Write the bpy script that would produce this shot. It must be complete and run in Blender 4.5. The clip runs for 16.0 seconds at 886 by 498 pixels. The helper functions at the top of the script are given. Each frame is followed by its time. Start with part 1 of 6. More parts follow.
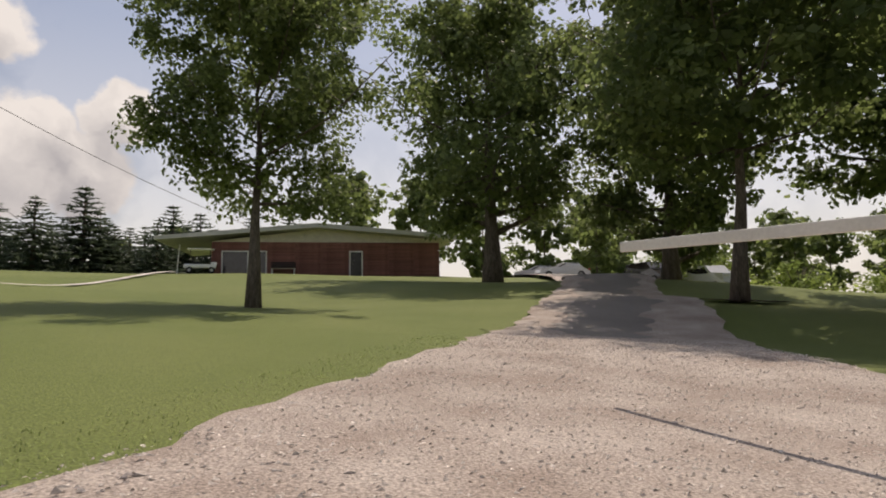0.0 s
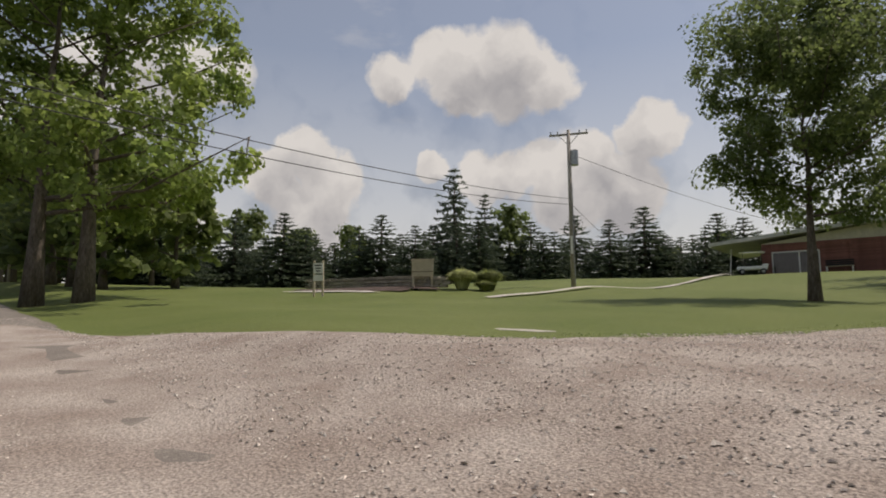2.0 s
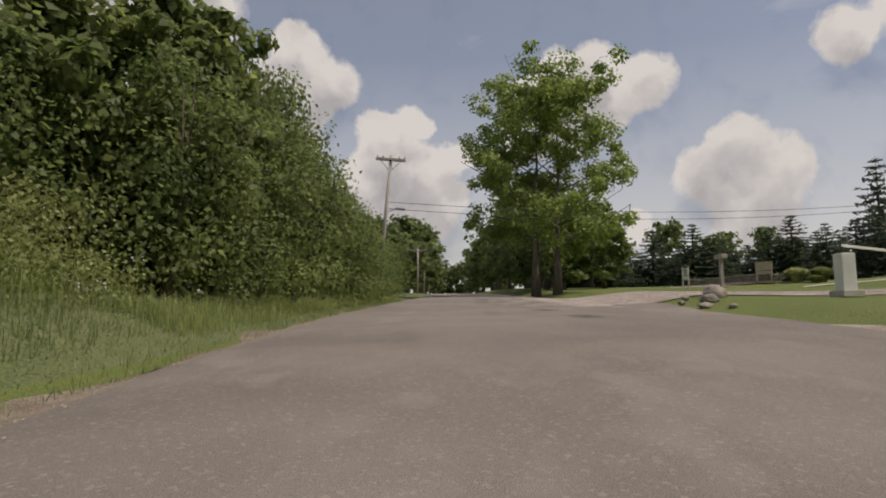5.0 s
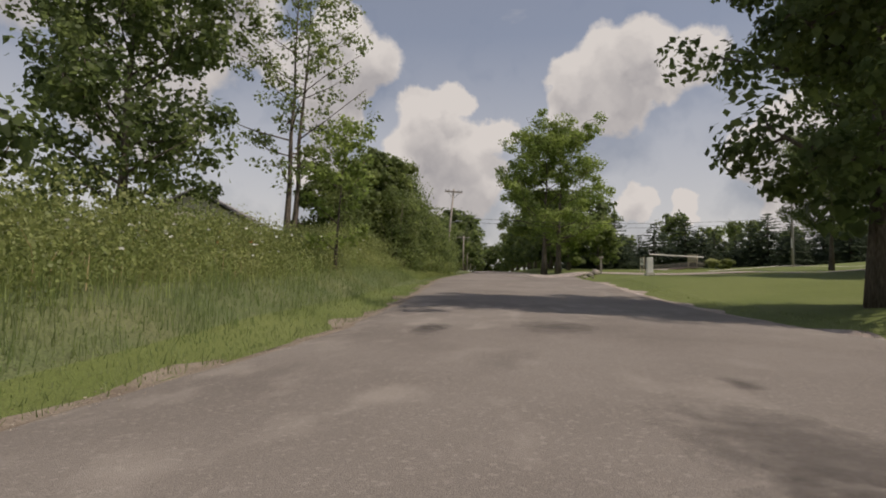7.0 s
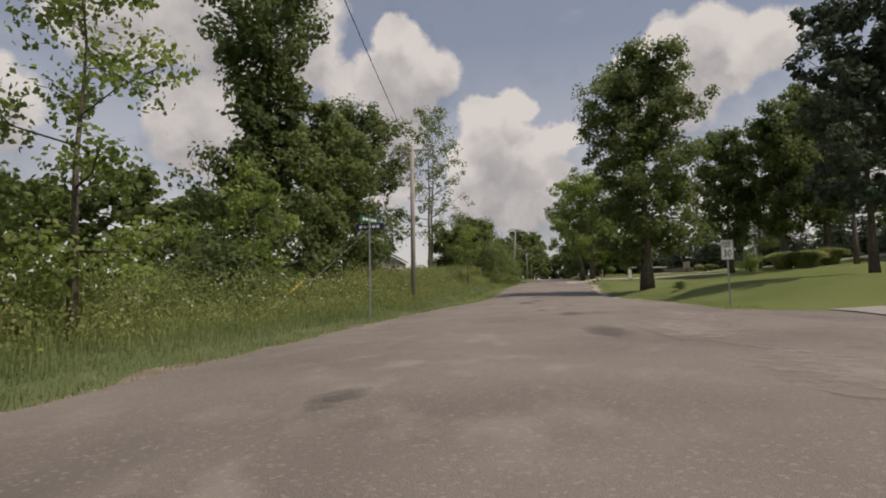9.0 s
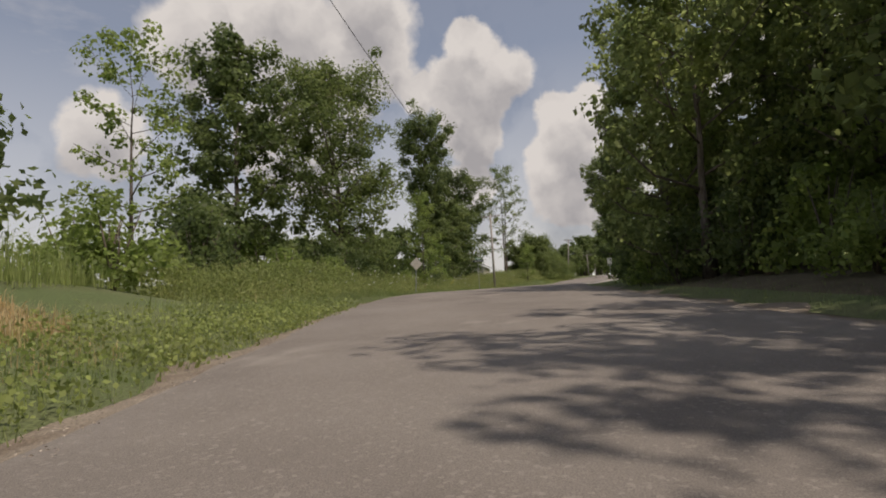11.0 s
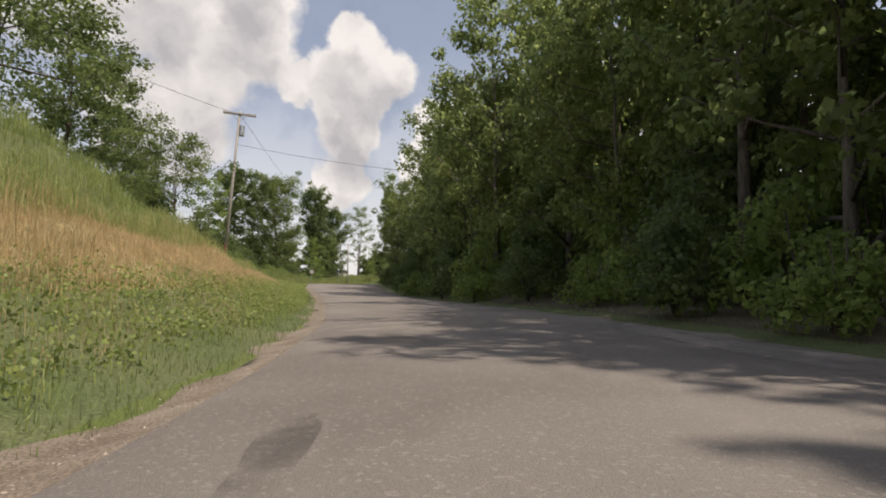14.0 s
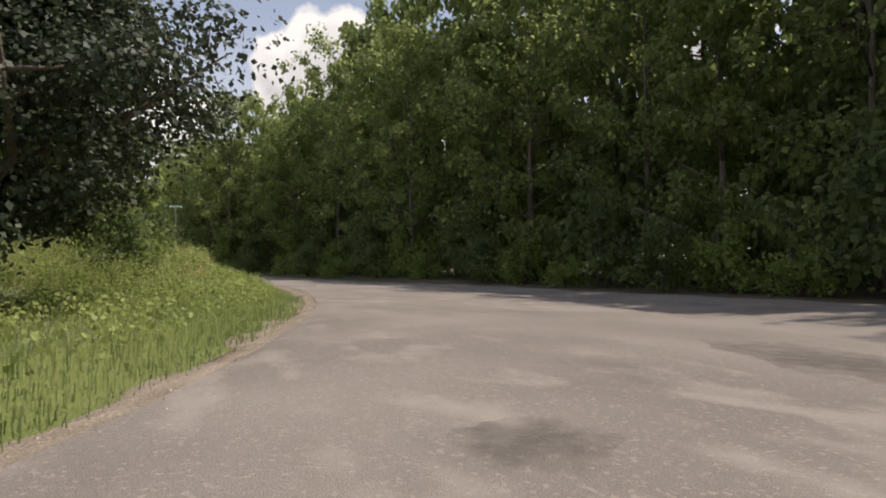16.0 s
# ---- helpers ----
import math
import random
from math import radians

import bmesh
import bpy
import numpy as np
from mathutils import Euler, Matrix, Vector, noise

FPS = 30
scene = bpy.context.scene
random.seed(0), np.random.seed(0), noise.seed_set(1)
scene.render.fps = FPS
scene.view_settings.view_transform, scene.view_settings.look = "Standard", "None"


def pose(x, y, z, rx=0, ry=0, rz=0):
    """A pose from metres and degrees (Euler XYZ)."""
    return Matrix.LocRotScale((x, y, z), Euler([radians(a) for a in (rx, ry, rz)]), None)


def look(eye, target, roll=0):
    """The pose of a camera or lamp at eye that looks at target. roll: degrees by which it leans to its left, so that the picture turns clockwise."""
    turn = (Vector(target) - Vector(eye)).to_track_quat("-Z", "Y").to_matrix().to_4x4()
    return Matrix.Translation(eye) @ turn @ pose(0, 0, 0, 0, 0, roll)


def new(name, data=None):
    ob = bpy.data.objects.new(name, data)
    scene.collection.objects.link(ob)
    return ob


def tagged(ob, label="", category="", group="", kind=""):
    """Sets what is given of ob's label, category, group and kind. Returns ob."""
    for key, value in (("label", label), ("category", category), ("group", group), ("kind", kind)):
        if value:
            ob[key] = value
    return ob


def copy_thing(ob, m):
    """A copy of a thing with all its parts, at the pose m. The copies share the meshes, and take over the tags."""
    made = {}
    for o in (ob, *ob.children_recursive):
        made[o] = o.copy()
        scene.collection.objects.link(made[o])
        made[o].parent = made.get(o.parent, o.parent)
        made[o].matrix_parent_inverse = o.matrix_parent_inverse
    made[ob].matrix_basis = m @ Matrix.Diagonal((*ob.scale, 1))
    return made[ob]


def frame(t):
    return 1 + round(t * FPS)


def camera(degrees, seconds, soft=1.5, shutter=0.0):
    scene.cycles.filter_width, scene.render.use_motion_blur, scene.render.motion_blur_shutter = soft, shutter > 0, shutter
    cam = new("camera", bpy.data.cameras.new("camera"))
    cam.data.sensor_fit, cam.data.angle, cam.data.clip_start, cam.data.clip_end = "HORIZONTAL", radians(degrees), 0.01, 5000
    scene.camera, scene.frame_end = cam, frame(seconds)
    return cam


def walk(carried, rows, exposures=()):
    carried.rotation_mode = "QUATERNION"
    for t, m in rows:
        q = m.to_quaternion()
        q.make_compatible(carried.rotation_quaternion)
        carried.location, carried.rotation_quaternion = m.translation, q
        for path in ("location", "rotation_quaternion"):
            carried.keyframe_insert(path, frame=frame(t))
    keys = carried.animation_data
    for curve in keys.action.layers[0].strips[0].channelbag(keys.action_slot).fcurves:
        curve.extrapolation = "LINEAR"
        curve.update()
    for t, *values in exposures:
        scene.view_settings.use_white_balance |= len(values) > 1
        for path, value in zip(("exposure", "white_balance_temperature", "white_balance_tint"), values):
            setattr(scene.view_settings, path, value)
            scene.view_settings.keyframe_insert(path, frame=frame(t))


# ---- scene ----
cam = camera(73.5, 16.0, soft=1.9)
PATH = [
    (0, (4.12, 0.61, -0.05), (3.680, 10.553, 0.973), -1.00),
    (0.5, (4.06, -1.19, -0.09), (1.854, 8.492, 1.131), -2.51),
    (1, (4.36, -3.01, -0.18), (0.304, 6.061, 0.962), -4.23),
    (1.5, (5.07, -4.78, -0.29), (-0.913, 3.177, 0.660), -1.73),
    (2, (6.29, -6.40, -0.43), (-1.473, -0.214, 0.738), -0.48),
    (2.5, (8.11, -7.78, -0.59), (-1.022, -3.873, 0.543), -0.58),
    (3, (10.56, -8.83, -0.77), (0.789, -7.055, 0.435), 0.87),
    (3.5, (13.65, -9.53, -0.97), (3.721, -9.087, 0.166), 1.08),
    (4, (17.35, -9.95, -1.23), (7.415, -10.008, -0.094), 0.99),
    (4.5, (21.63, -10.17, -1.57), (11.704, -10.427, -0.385), 0.54),
    (5, (26.49, -10.23, -1.98), (16.573, -10.602, -0.719), 0.05),
    (5.5, (31.94, -10.18, -2.41), (22.040, -10.688, -1.112), -0.19),
    (6, (38.02, -10.02, -2.81), (28.121, -10.705, -1.563), 0.00),
    (6.5, (44.72, -9.76, -3.13), (34.817, -10.624, -2.027), 0.57),
    (7, (51.99, -9.38, -3.36), (42.086, -10.411, -2.482), 1.40),
    (7.5, (59.73, -8.88, -3.56), (49.846, -10.099, -2.653), 1.30),
    (8, (67.86, -8.17, -3.82), (58.015, -9.697, -2.942), 1.42),
    (8.5, (76.39, -7.13, -4.12), (66.597, -8.939, -3.221), 0.23),
    (9, (85.32, -5.69, -4.49), (75.611, -7.854, -3.469), -0.99),
    (9.5, (94.45, -3.80, -4.93), (84.848, -6.362, -3.789), -2.15),
    (10, (103.54, -1.43, -5.47), (94.034, -4.341, -4.386), -2.52),
    (10.5, (112.59, 1.45, -6.12), (103.190, -1.788, -5.048), -2.93),
    (11, (121.67, 4.75, -6.82), (112.360, 1.261, -5.708), -3.21),
    (11.5, (130.84, 8.34, -7.48), (121.602, 4.704, -6.282), -3.17),
    (12, (140.18, 12.03, -8.04), (130.950, 8.397, -6.761), -2.53),
    (12.5, (149.68, 15.62, -8.51), (140.384, 12.171, -7.211), -1.43),
    (13, (159.26, 18.85, -8.97), (149.815, 15.824, -7.721), 0.11),
    (13.5, (168.72, 21.49, -9.40), (159.051, 19.199, -8.236), -0.44),
    (14, (177.99, 23.32, -9.80), (168.138, 21.979, -8.734), 0.28),
    (14.5, (187.28, 24.15, -10.16), (177.320, 23.912, -9.305), -0.43),
    (15, (196.78, 23.76, -10.48), (186.844, 24.683, -9.798), -0.87),
    (15.5, (206.46, 21.98, -10.77), (196.751, 24.269, -10.111), -0.78),
    (16, (216.29, 18.69, -11.04), (207.026, 22.401, -10.397), -1.02),
]
walk(cam, [(t, look(eye, target, roll)) for t, eye, target, roll in PATH],
     exposures=[(0.0, -0.05, 7250, 17.0), (1.5, -0.22, 7200, 15.0), (2.0, -0.34, 7000, 14.0), (3.0, -0.47, 6950, 14.0), (3.8, -0.4, 7050, 15.0), (10.0, -0.4, 7050, 16.0), (12.5, -0.2, 7000, 14.0), (13.6, -0.05, 6950, 14.0), (14.4, 0.22, 6950, 15.0), (16.0, 0.28, 6900, 15.0)])

# ---- light ----
SUN_EL, SUN_AZ = 60.0, -22.0        # degrees; azimuth from +y towards -x
world = bpy.data.worlds.new("world")
scene.world = world
world.use_nodes = True
SUN_ENERGY, SKY_STRENGTH = 3.6, 0.125

CLOUDS = [  # azimuth from +y to -x, elevation, radius in degrees
    (48.3, 23.8, 3.0), (44.7, 23.3, 3.6), (41.2, 22.0, 3.0), (49.0, 21.2, 2.6), (37.8, 12.9, 4.4), (45.2, 13.8, 2.5),
    (31.6, 16.7, 2.6), (33.6, 11.6, 3.6), (56.2, 22.8, 2.4), (51.0, 24.1, 3.1), (45.6, 23.0, 4.2), (41.1, 22.0, 2.7),
    (65.1, 15.5, 2.4), (68.0, 13.1, 2.7), (62.4, 12.6, 3.0), (64.1, 9.1, 3.9), (52.6, 14.6, 1.7), (47.4, 13.2, 2.8),
    (41.9, 14.8, 2.4), (36.9, 14.7, 2.7), (39.2, 11.5, 3.8), (31.2, 16.8, 2.4), (73.0, 21.9, 2.6), (103.0, 22.2, 2.6),
    (96.6, 15.5, 3.1), (97.2, 11.2, 3.5), (76.4, 21.8, 2.5), (107.0, 24.4, 2.1), (108.6, 21.3, 2.8), (105.0, 20.8, 2.6),
]
CLOUDS += [
    (97.9, 18.2, 2.0), (95.8, 19.4, 1.7), (96.7, 15.4, 3.5), (99.3, 13.1, 3.0), (94.9, 10.7, 4.0), (77.0, 23.0, 2.4),
    (79.6, 21.6, 2.4), (82.2, 20.8, 2.6), (75.6, 19.8, 2.1), (83.8, 18.4, 2.2), (79.6, 18.4, 2.9), (98.5, 18.7, 1.7),
    (95.7, 19.0, 1.5), (97.6, 16.4, 2.8), (99.7, 14.2, 2.2), (94.5, 14.6, 3.0), (90.9, 15.9, 2.0), (92.5, 11.7, 3.2),
    (98.5, 11.0, 3.5), (106.1, 22.0, 3.0), (107.8, 12.1, 2.7), (73.5, 8.8, 1.6), (77.6, 9.4, 2.0), (106.9, 25.5, 1.7),
    (104.7, 23.6, 2.2), (103.1, 21.5, 1.8), (108.3, 19.2, 2.2), (97.5, 18.8, 1.5), (94.7, 19.0, 1.5), (96.8, 16.4, 2.5),
]
CLOUDS += [
    (99.2, 13.4, 2.7), (95.4, 12.6, 2.9), (84.0, 20.7, 2.0), (80.7, 22.3, 2.6), (78.9, 20.6, 2.7), (83.8, 17.5, 2.3),
    (116.6, 24.3, 4.1), (122.1, 15.1, 4.2), (140.5, 16.1, 3.6), (132.3, 24.9, 4.8), (124.8, 26.5, 4.9), (116.6, 27.3, 4.0),
    (118.2, 23.3, 2.9), (120.8, 20.4, 3.9), (125.4, 16.7, 4.4), (105.7, 25.2, 1.7), (104.6, 23.1, 2.2), (108.0, 20.6, 2.4),
    (112.0, 21.1, 2.1), (106.9, 17.0, 3.0), (97.5, 16.4, 2.1), (99.4, 14.3, 2.2),
]


def build_sky():
    nt = world.node_tree
    nt.nodes.clear()
    n, lk = nt.nodes, nt.links

    def node(kind, **kw):
        nd = n.new(kind)
        for k, v in kw.items():
            if k == "op":
                nd.operation = v
            elif k == "ins":
                for i, val in v.items():
                    nd.inputs[i].default_value = val
        return nd

    sky = n.new("ShaderNodeTexSky")
    sky.sky_type = "NISHITA"
    sky.sun_disc = False
    sky.sun_elevation, sky.sun_rotation = radians(SUN_EL), radians(-SUN_AZ)
    sky.air_density, sky.dust_density, sky.ozone_density = 1.0, 1.2, 1.0
    co = n.new("ShaderNodeTexCoord")
    way = node("ShaderNodeVectorMath", op="NORMALIZE")
    lk.new(co.outputs["Generated"], way.inputs[0])
    shake = []
    for scale, amount, detail in ((9.0, 0.05, 2.5), (30.0, 0.042, 4.0)):
        nz = node("ShaderNodeTexNoise", ins={"Scale": scale, "Detail": detail, "Roughness": 0.55})
        lk.new(way.outputs[0], nz.inputs["Vector"])
        mid = node("ShaderNodeVectorMath", op="SUBTRACT", ins={1: (0.5, 0.5, 0.5)})
        lk.new(nz.outputs["Color"], mid.inputs[0])
        sc = node("ShaderNodeVectorMath", op="SCALE", ins={"Scale": amount})
        lk.new(mid.outputs[0], sc.inputs[0])
        shake.append(sc)
    a = node("ShaderNodeVectorMath", op="ADD")
    lk.new(way.outputs[0], a.inputs[0]), lk.new(shake[0].outputs[0], a.inputs[1])
    b = node("ShaderNodeVectorMath", op="ADD")
    lk.new(a.outputs[0], b.inputs[0]), lk.new(shake[1].outputs[0], b.inputs[1])
    def field(source):
        """How deep a direction lies inside the cloud heads."""
        deep = None
        for az, el, rad in CLOUDS:
            az, el, rad = radians(az), radians(el), radians(rad)
            d = (-math.sin(az) * math.cos(el), math.cos(az) * math.cos(el), math.sin(el))
            far = node("ShaderNodeVectorMath", op="DISTANCE", ins={1: d})
            lk.new(source, far.inputs[0])
            one = node("ShaderNodeMath", op="MULTIPLY_ADD", ins={1: -1.0 / rad, 2: 1.25})
            lk.new(far.outputs["Value"], one.inputs[0])
            if deep is None:
                deep = one
            else:
                mx = node("ShaderNodeMath", op="SMOOTH_MAX", ins={2: 0.25})
                lk.new(deep.outputs[0], mx.inputs[0]), lk.new(one.outputs[0], mx.inputs[1])
                deep = mx
        return deep

    best = field(b.outputs[0])
    up = node("ShaderNodeVectorMath", op="ADD", ins={1: (0.0, 0.0, 0.05)})
    lk.new(b.outputs[0], up.inputs[0])
    above = field(up.outputs[0])
    # scattered thin cloud in the rest of the sky, thicker towards the horizon
    nz = node("ShaderNodeTexNoise", ins={"Scale": 2.6, "Detail": 7.0, "Roughness": 0.6})
    st = node("ShaderNodeVectorMath", op="MULTIPLY", ins={1: (1.0, 1.0, 3.2)})
    lk.new(way.outputs[0], st.inputs[0]), lk.new(st.outputs[0], nz.inputs["Vector"])
    thin = node("ShaderNodeMapRange", ins={"From Min": 0.47, "From Max": 0.72, "To Min": 0.0, "To Max": 0.5})
    lk.new(nz.outputs["Fac"], thin.inputs["Value"])
    sep = n.new("ShaderNodeSeparateXYZ")
    lk.new(way.outputs[0], sep.inputs[0])
    low = node("ShaderNodeMapRange", ins={"From Min": 0.03, "From Max": 0.42, "To Min": 0.85, "To Max": 0.2})
    lk.new(sep.outputs["Z"], low.inputs["Value"])
    mask = node("ShaderNodeMapRange", ins={"From Min": 0.02, "From Max": 0.38, "To Min": 0.0, "To Max": 1.0})
    lk.new(best.outputs[0], mask.inputs["Value"])
    m1 = node("ShaderNodeMath", op="MAXIMUM")
    lk.new(mask.outputs[0], m1.inputs[0]), lk.new(thin.outputs[0], m1.inputs[1])
    m2 = node("ShaderNodeMath", op="MAXIMUM")
    lk.new(m1.outputs[0], m2.inputs[0]), lk.new(low.outputs[0], m2.inputs[1])
    # billows: lit tops, greyer hearts
    nz2 = node("ShaderNodeTexNoise", ins={"Scale": 13.0, "Detail": 3.0, "Roughness": 0.5})
    lk.new(b.outputs[0], nz2.inputs["Vector"])
    under = node("ShaderNodeMapRange", ins={"From Min": -0.15, "From Max": 0.75, "To Min": 1.0, "To Max": 0.3})
    lk.new(above.outputs[0], under.inputs["Value"])
    puff = node("ShaderNodeMapRange", ins={"From Min": 0.32, "From Max": 0.62, "To Min": -0.28, "To Max": 0.28})
    lk.new(nz2.outputs["Fac"], puff.inputs["Value"])
    tone = node("ShaderNodeMath", op="ADD")
    tone.use_clamp = True
    lk.new(under.outputs[0], tone.inputs[0]), lk.new(puff.outputs[0], tone.inputs[1])
    mix = n.new("ShaderNodeMixRGB")
    mix.inputs["Color1"].default_value = (0.50, 0.51, 0.545, 1)
    mix.inputs["Color2"].default_value = (0.94, 0.94, 0.93, 1)
    lk.new(tone.outputs[0], mix.inputs["Fac"])
    bg_sky, bg_cloud = n.new("ShaderNodeBackground"), n.new("ShaderNodeBackground")
    bg_sky.inputs["Strength"].default_value = SKY_STRENGTH
    bg_cloud.inputs["Strength"].default_value = 0.87
    lk.new(sky.outputs[0], bg_sky.inputs["Color"]), lk.new(mix.outputs[0], bg_cloud.inputs["Color"])
    ms = n.new("ShaderNodeMixShader")
    lk.new(m2.outputs[0], ms.inputs[0]), lk.new(bg_sky.outputs[0], ms.inputs[1]), lk.new(bg_cloud.outputs[0], ms.inputs[2])
    out = n.new("ShaderNodeOutputWorld")
    lk.new(ms.outputs[0], out.inputs["Surface"])


build_sky()
sun_data = bpy.data.lights.new("sun", "SUN")
sun_data.energy, sun_data.angle, sun_data.color = SUN_ENERGY, radians(0.6), (1.0, 0.95, 0.86)
sun = new("sun", sun_data)
_e, _a = radians(SUN_EL), radians(SUN_AZ)
SUN_DIR = Vector((-math.sin(_a) * math.cos(_e), math.cos(_a) * math.cos(_e), math.sin(_e)))
sun.matrix_world = look(SUN_DIR * 200, (0, 0, 0))


# ---- materials ----
def material(name, base, base2=None, scale=4.0, rough=0.85, bump=0.3, bump_scale=60.0, metal=0.0, vary=0.0, coat=0.0,
             spec=0.3, stretch=None, translucent=0.0, island=False, fine=0.35):
    m = bpy.data.materials.new(name)
    m.use_nodes = True
    nt = m.node_tree
    n, lk = nt.nodes, nt.links
    p = n["Principled BSDF"]
    p.inputs["Roughness"].default_value, p.inputs["Metallic"].default_value = rough, metal
    p.inputs["Specular IOR Level"].default_value = spec
    p.inputs["Coat Weight"].default_value = coat
    co = n.new("ShaderNodeTexCoord")
    src = co.outputs["Object"]
    if stretch:
        mp = n.new("ShaderNodeMapping")
        mp.inputs["Scale"].default_value = stretch
        lk.new(src, mp.inputs["Vector"])
        src = mp.outputs[0]
    big = n.new("ShaderNodeTexNoise")
    big.inputs["Scale"].default_value, big.inputs["Detail"].default_value = scale, 6.0
    small = n.new("ShaderNodeTexNoise")
    small.inputs["Scale"].default_value, small.inputs["Detail"].default_value = bump_scale, 4.0
    lk.new(src, big.inputs["Vector"]), lk.new(src, small.inputs["Vector"])
    ramp = n.new("ShaderNodeMapRange")
    ramp.inputs["From Min"].default_value, ramp.inputs["From Max"].default_value = 0.34, 0.66
    lk.new(big.outputs["Fac"], ramp.inputs["Value"])
    mix = n.new("ShaderNodeMixRGB")
    mix.inputs["Color1"].default_value = (*base, 1)
    mix.inputs["Color2"].default_value = (*(base2 or [c * 0.75 for c in base]), 1)
    lk.new(ramp.outputs[0], mix.inputs["Fac"])
    grain = n.new("ShaderNodeMapRange")
    grain.inputs["From Min"].default_value, grain.inputs["From Max"].default_value = 0.3, 0.7
    grain.inputs["To Min"].default_value, grain.inputs["To Max"].default_value = 1 - fine, 1 + fine
    lk.new(small.outputs["Fac"], grain.inputs["Value"])
    mul = n.new("ShaderNodeVectorMath")
    mul.operation = "SCALE"
    lk.new(mix.outputs[0], mul.inputs[0]), lk.new(grain.outputs[0], mul.inputs["Scale"])
    colour = mul.outputs[0]
    if vary:
        rnd = n.new("ShaderNodeNewGeometry").outputs["Random Per Island"] if island else n.new("ShaderNodeObjectInfo").outputs["Random"]
        vr = n.new("ShaderNodeMapRange")
        vr.inputs["To Min"].default_value, vr.inputs["To Max"].default_value = 1 - vary, 1 + vary
        lk.new(rnd, vr.inputs["Value"])
        m2 = n.new("ShaderNodeVectorMath")
        m2.operation = "SCALE"
        lk.new(colour, m2.inputs[0]), lk.new(vr.outputs[0], m2.inputs["Scale"])
        colour = m2.outputs[0]
    lk.new(colour, p.inputs["Base Color"])
    if bump:
        bp = n.new("ShaderNodeBump")
        bp.inputs["Strength"].default_value, bp.inputs["Distance"].default_value = bump, 0.02
        lk.new(small.outputs["Fac"], bp.inputs["Height"])
        lk.new(bp.outputs[0], p.inputs["Normal"])
    if translucent:
        tr = n.new("ShaderNodeBsdfTranslucent")
        glow = n.new("ShaderNodeVectorMath")
        glow.operation = "SCALE"
        glow.inputs["Scale"].default_value = 2.0
        lk.new(colour, glow.inputs[0]), lk.new(glow.outputs[0], tr.inputs["Color"])
        ms = n.new("ShaderNodeMixShader")
        ms.inputs[0].default_value = translucent
        lk.new(p.outputs[0], ms.inputs[1]), lk.new(tr.outputs[0], ms.inputs[2])
        lk.new(ms.outputs[0], n["Material Output"].inputs["Surface"])
    return m


def road_material(name, base, base2, pale):
    """Worn asphalt: broad tone changes, pale dusty smears along the way, specks of light stone."""
    m = material(name, base, base2, scale=0.35, bump_scale=140, bump=0.55, rough=0.9, fine=0.3)
    nt = m.node_tree
    n, lk = nt.nodes, nt.links
    p = n["Principled BSDF"]
    colour = p.inputs["Base Color"].links[0].from_socket
    co = n.new("ShaderNodeTexCoord")

    def noise(scale, detail, stretch, lo, hi, top):
        mp = n.new("ShaderNodeMapping")
        mp.inputs["Scale"].default_value = stretch
        lk.new(co.outputs["Object"], mp.inputs["Vector"])
        nz = n.new("ShaderNodeTexNoise")
        nz.inputs["Scale"].default_value, nz.inputs["Detail"].default_value = scale, detail
        lk.new(mp.outputs[0], nz.inputs["Vector"])
        r = n.new("ShaderNodeMapRange")
        r.inputs["From Min"].default_value, r.inputs["From Max"].default_value = lo, hi
        r.inputs["To Max"].default_value = top
        lk.new(nz.outputs["Fac"], r.inputs["Value"])
        return r.outputs[0]

    def times(a, b):
        q = n.new("ShaderNodeMath")
        q.operation = "MULTIPLY"
        lk.new(a, q.inputs[0]), lk.new(b, q.inputs[1])
        return q.outputs[0]

    def mixed(fac, c1, c2):
        mx = n.new("ShaderNodeMixRGB")
        lk.new(fac, mx.inputs["Fac"]), lk.new(c1, mx.inputs["Color1"])
        mx.inputs["Color2"].default_value = (*c2, 1)
        return mx.outputs[0]

    smear = times(noise(1.9, 8.0, (0.55, 1.0, 1.0), 0.52, 0.68, 0.75), noise(0.11, 2.0, (1.0, 1.0, 1.0), 0.44, 0.62, 0.75))
    c = mixed(smear, colour, pale)
    dark = noise(0.5, 5.0, (0.4, 1.2, 1.0), 0.60, 0.72, 0.45)
    c = mixed(dark, c, [v * 0.62 for v in base])
    vo = n.new("ShaderNodeTexVoronoi")
    vo.inputs["Scale"].default_value = 42.0
    lk.new(co.outputs["Object"], vo.inputs["Vector"])
    sp = n.new("ShaderNodeSeparateColor")
    lk.new(vo.outputs["Color"], sp.inputs[0])
    st = n.new("ShaderNodeMapRange")
    st.inputs["From Min"].default_value, st.inputs["From Max"].default_value, st.inputs["To Max"].default_value = 0.86, 1.0, 0.4
    lk.new(sp.outputs[0], st.inputs["Value"])
    c = mixed(st.outputs[0], c, [v * 1.15 for v in pale])
    lk.new(c, p.inputs["Base Color"])
    return m


def leaf_material(name, base, base2, translucent=0.5, vary=0.26):
    return material(name, base, base2, scale=0.55, rough=0.55, bump=0, bump_scale=3.0, vary=vary, spec=0.35,
                    translucent=translucent, island=True, fine=0.2)


